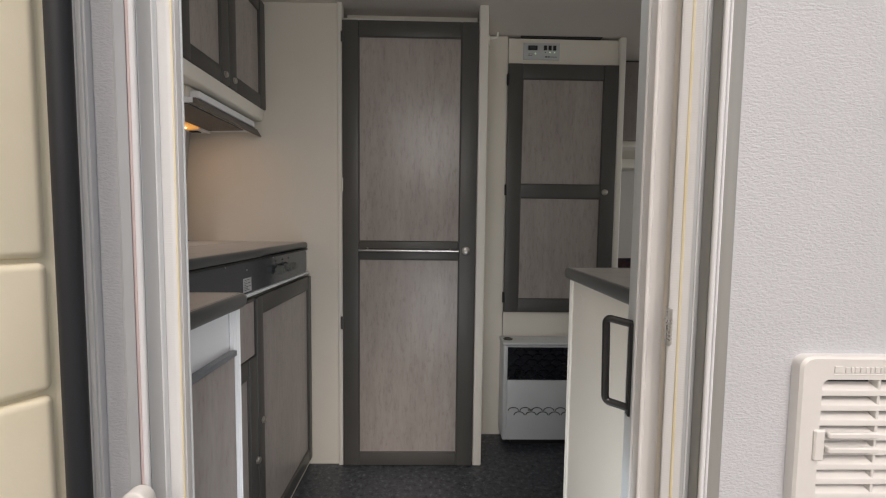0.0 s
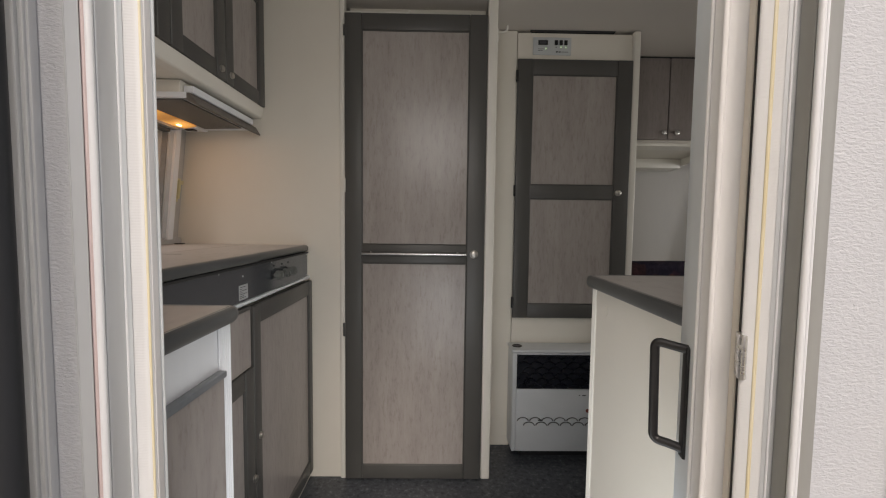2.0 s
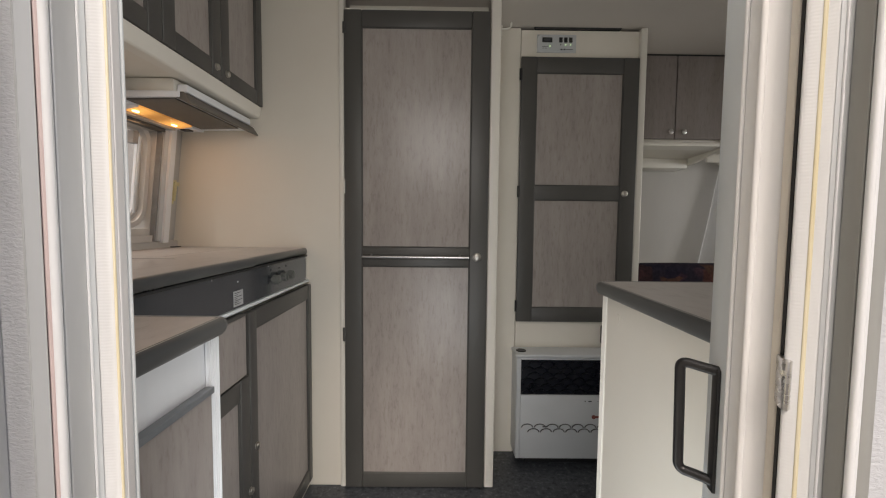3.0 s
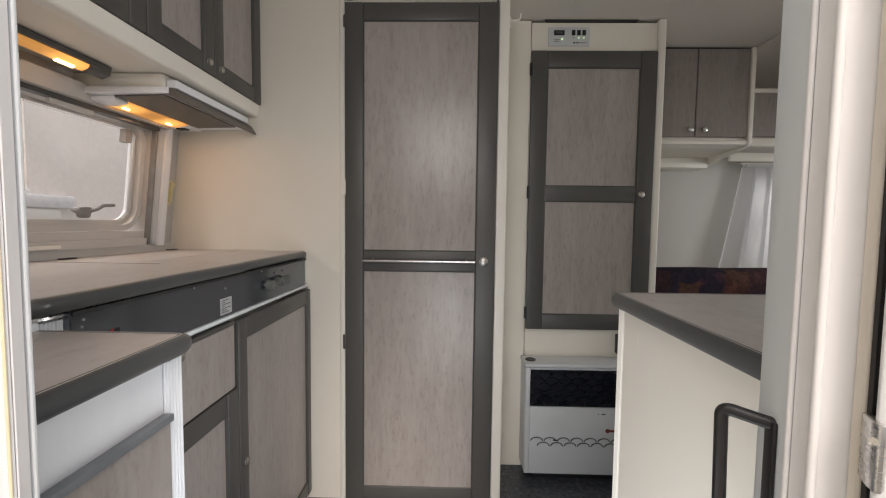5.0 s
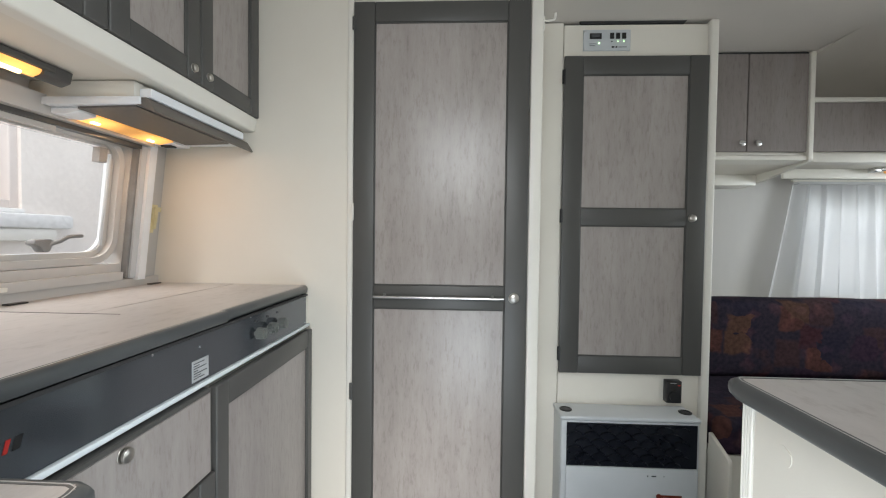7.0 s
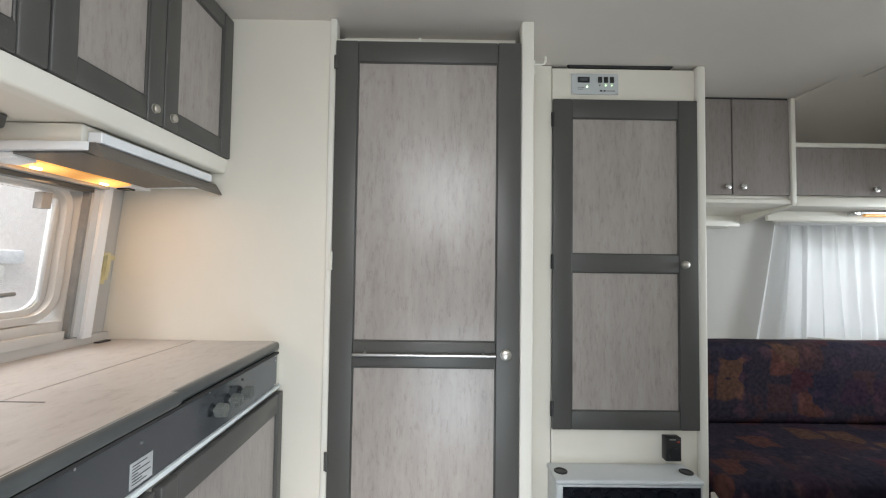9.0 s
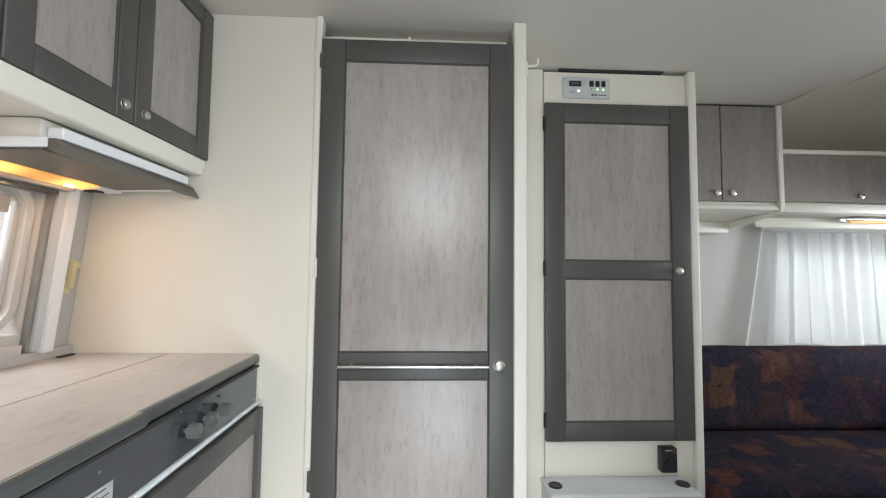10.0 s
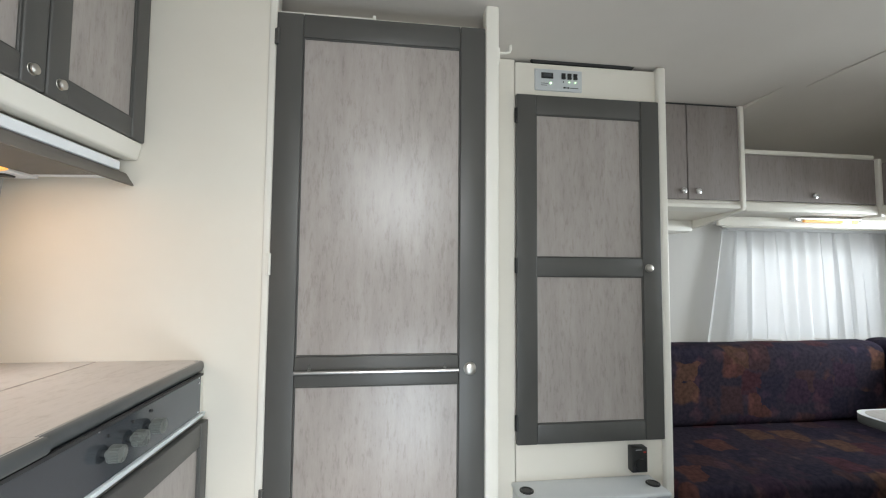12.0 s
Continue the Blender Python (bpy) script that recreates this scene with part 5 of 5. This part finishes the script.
# far window and its curtain
w2 = thing("window_2", "side window with white frame behind a sheer curtain", "window", at(2.09, YF, 0.84), kind="structure")
part("window_frame", boxes([(WX0, WX0 + 0.03, YF + 0.002, YF + 0.028, WZ0, WZ1), (WX1 - 0.03, WX1, YF + 0.002, YF + 0.028, WZ0, WZ1), (WX0 + 0.03, WX1 - 0.03, YF + 0.002, YF + 0.028, WZ0, WZ0 + 0.03), (WX0 + 0.03, WX1 - 0.03, YF + 0.002, YF + 0.028, WZ1 - 0.03, WZ1)], 0.003, 2), ALU, w2)
pane = part("pane", boxes([(WX0 + 0.025, WX1 - 0.025, YF + 0.012, YF + 0.016, WZ0 + 0.025, WZ1 - 0.025)], 0), GLASS, w2)
pane.visible_shadow = False


def curtain(x0, x1, z0, z1, y, folds, flare):
    'Gathered sheer: pleats that lap over one another, opening and flaring towards the hem.'
    bm = bmesh.new()
    nx, nz = 320, 24
    rng = random.Random(5)
    ph = [rng.uniform(0, 6.28) for _ in range(8)]
    period = (x1 - x0) / folds
    grid = []
    for j in range(nz + 1):
        v = j / nz
        row = []
        for i in range(nx + 1):
            u = i / nx
            f = u * folds * 2 * math.pi + 0.9 * math.sin(u * 9.0 + ph[2]) + 0.35 * (1 - v) * math.sin(u * 14 + ph[5])
            lap = period * (0.19 + 0.13 * math.sin(u * 11.0 + ph[6]) + 0.04 * math.sin(v * 3 + ph[7]))
            x = x0 + (x1 - x0) * u + lap * math.sin(f + ph[1]) - flare * (1 - v) * max(0.0, 1 - 3 * u) ** 2
            amp = 0.009 + 0.012 * (1 - v)
            yy = y + amp * math.cos(f + ph[1] + 0.5) + 0.004 * math.sin(2.3 * f + ph[3] + 1.2 * (1 - v)) - 0.018 * (1 - v)
            zz = z0 + (z1 - z0) * v + (1 - v) * 0.005 * math.sin(u * 17 + ph[4])
            row.append(bm.verts.new((x, yy, zz)))
        grid.append(row)
    for a, b in zip(grid, grid[1:]):
        for i in range(nx):
            bm.faces.new((a[i], a[i + 1], b[i + 1], b[i]))
    return bm


cu = thing("sheer_curtain", "gathered white sheer curtain hanging in front of the side window", "curtain", at(2.0, 2.5, 0.8))
part("voile", curtain(1.635, 2.62, 0.806, 1.372, 2.515, 12, 0.115), SHEER, cu)
part("heading_tape", boxes([(1.64, 2.62, 2.5, 2.53, 1.3725, 1.386)], 0.002), SHEER, cu)
part("rail", boxes([(1.62, 2.66, 2.508, 2.522, 1.3865, 1.396)], 0.001), WHITE, cu, "white curtain rail")

# seating


def cushion(x0, x1, y0, y1, z0, z1, r, seed, puff=0.008):
    bm = bmesh.new()
    g = bmesh.ops.create_cube(bm, size=1.0)["verts"]
    for v in g:
        v.co = Vector((x0 + (v.co.x + 0.5) * (x1 - x0), y0 + (v.co.y + 0.5) * (y1 - y0), z0 + (v.co.z + 0.5) * (z1 - z0)))
    bmesh.ops.bevel(bm, geom=bm.edges[:], offset=r, segments=5, profile=0.5, affect="EDGES", clamp_overlap=True)
    bmesh.ops.subdivide_edges(bm, edges=[e for e in bm.edges if e.calc_length() > 0.09], cuts=6, use_grid_fill=True)
    o = Vector((seed * 3.1, 1.7, 0.4))
    for v in bm.verts:
        v.co += v.normal * puff * noise.noise(v.co * 5 + o)
    bmesh.ops.recalc_face_normals(bm, faces=bm.faces)
    return bm


sofa = thing("bench_seat", "upholstered dinette bench with navy and rust patchwork cushions", "bench", at(1.6, 2.1, 0))
part("base", boxes([(0.872, 2.7, 1.85, YF - 0.002, 0.0, 0.325)], 0.003), CREAM, sofa, "cream bench box")
part("seat_cushion", cushion(0.874, 2.7, 1.83, 2.43, 0.327, 0.455, 0.03, 1), FABRIC, sofa, "patchwork seat cushion")
part("back_cushion", cushion(0.874, 2.3, 2.3, 2.45, 0.45, 0.817, 0.05, 2, 0.01), FABRIC, sofa, "patchwork back cushion")
part("side_cushion", cushion(2.31, 2.45, 1.2, 2.44, 0.45, 0.83, 0.045, 3), FABRIC, sofa, "patchwork corner back cushion")
part("back_support", boxes([(0.858, 2.7, 2.46, YF - 0.002, 0.325, 0.79)], 0.003), CREAM, sofa)
part("end_board", prism([(1.755, 0.0), (1.755, 0.325), *arc(1.773, 0.34, 0.018, 180, 110, 4), (1.868, 0.4), (1.868, 0.0)], "x", 0.856, 0.871, 0.003, 2), CREAM, sofa, "cream bench end board with rounded corner")

tb = thing("dinette_table", "grey laminate dinette table with white rim on a single leg", "table", at(1.7, 1.42, 0))
TX0, TX1, TY0, TY1, TR = 1.355, 2.1, 1.0, 1.745, 0.06
outl = arc(TX1 - TR, TY1 - TR, TR, 0, 90, 6) + arc(TX0 + TR, TY1 - TR, TR, 90, 180, 6) + arc(TX0 + TR, TY0 + TR, TR, 180, 270, 6) + arc(TX1 - TR, TY0 + TR, TR, 270, 360, 6)
part("tabletop", prism(outl, "z", 0.69, 0.717, 0.004, 2), EDGE, tb, "dark edged board")
inn = [(0.5 * (TX0 + TX1) + (x - 0.5 * (TX0 + TX1)) * 0.965, 0.5 * (TY0 + TY1) + (y - 0.5 * (TY0 + TY1)) * 0.965) for x, y in outl]
part("surface", prism(inn, "z", 0.7172, 0.7195, 0.0008), TOP, tb, "pale laminate surface")
part("rim", prism(outl, "z", 0.7171, 0.7185, 0.0005), ALU_WHITE, tb, "white rim")
part("leg", rod((1.7, 1.4, 0.0), (1.7, 1.4, 0.69), 0.03, 20), STEEL, tb)

# ---- what stands outside the kitchen window ----
hs = thing("neighbour_house", "house with pale rough render and a brown wooden window", "house", at(-3.6, 1.5, -0.42))
HXF = -2.9
WY0, WY1, WH0, WH1 = 1.3, 2.92, 1.24, 2.7
part("wall", boxes([(HXF - 0.3, HXF, WY1, 9.0, -0.42, 4.6), (HXF - 0.3, HXF, -6.0, WY0, -0.42, 4.6), (HXF - 0.3, HXF, WY0, WY1, -0.42, WH0), (HXF - 0.3, HXF, WY0, WY1, WH1, 4.6)], 0), STUCCO, hs, "pale rough rendered wall")
T = 0.055
wd = part("window", boxes([(HXF - 0.12, HXF - 0.02, WY0, WY0 + T, WH0, WH1), (HXF - 0.12, HXF - 0.02, WY1 - T, WY1, WH0, WH1), (HXF - 0.12, HXF - 0.02, WY0 + T, WY1 - T, WH0, WH0 + T), (HXF - 0.12, HXF - 0.02, WY0 + T, WY1 - T, WH1 - T, WH1)], 0.005), HOUSEWOOD, hs, "brown wooden window frame, paled for the haze of the pane")
part("pane", boxes([(HXF - 0.1, HXF - 0.09, WY0 + T, WY1 - T, WH0 + T, WH1 - T)], 0), HOUSEPANE, wd, "pale lavender-grey window pane")
part("sill", boxes([(HXF - 0.12, HXF + 0.03, WY0 - 0.02, WY1 - 0.002, WH0 - 0.03, WH0 - 0.001)], 0.006), VENT, wd, "white sill")
part("stone_ledge", boxes([(HXF + 0.001, HXF + 0.09, WY0 - 0.3, WY1 + 0.27, WH0 - 0.125, WH0 - 0.032)], 0.02, 2), PLINTH, hs, "rough whitewashed stone ledge")
part("ledge_base", boxes([(HXF + 0.001, HXF + 0.07, WY0 - 0.3, WY1 + 0.17, WH0 - 0.21, WH0 - 0.126)], 0.02, 2), WHITE, hs, "smooth cream ledge base")
part("plinth", boxes([(HXF + 0.0005, HXF + 0.05, -6.0, 9.0, -0.42, 0.8)], 0.01), PLINTH, hs, "rough whitewashed plinth")
part("roof", prism([(HXF + 0.4, 4.5), (HXF - 3.0, 6.6), (HXF - 3.0, 6.8), (HXF + 0.4, 4.7)], "y", -6.2, 9.2), GROUND, hs)
# added out of view behind the camera to cut off the low sky
setting("sky_limit_wall", boxes([(-14.0, 16.0, -9.3, -9.0, -0.42, 2.1)], 0.01), STUCCO, "plain unseen wall added to block the low sky", "wall")
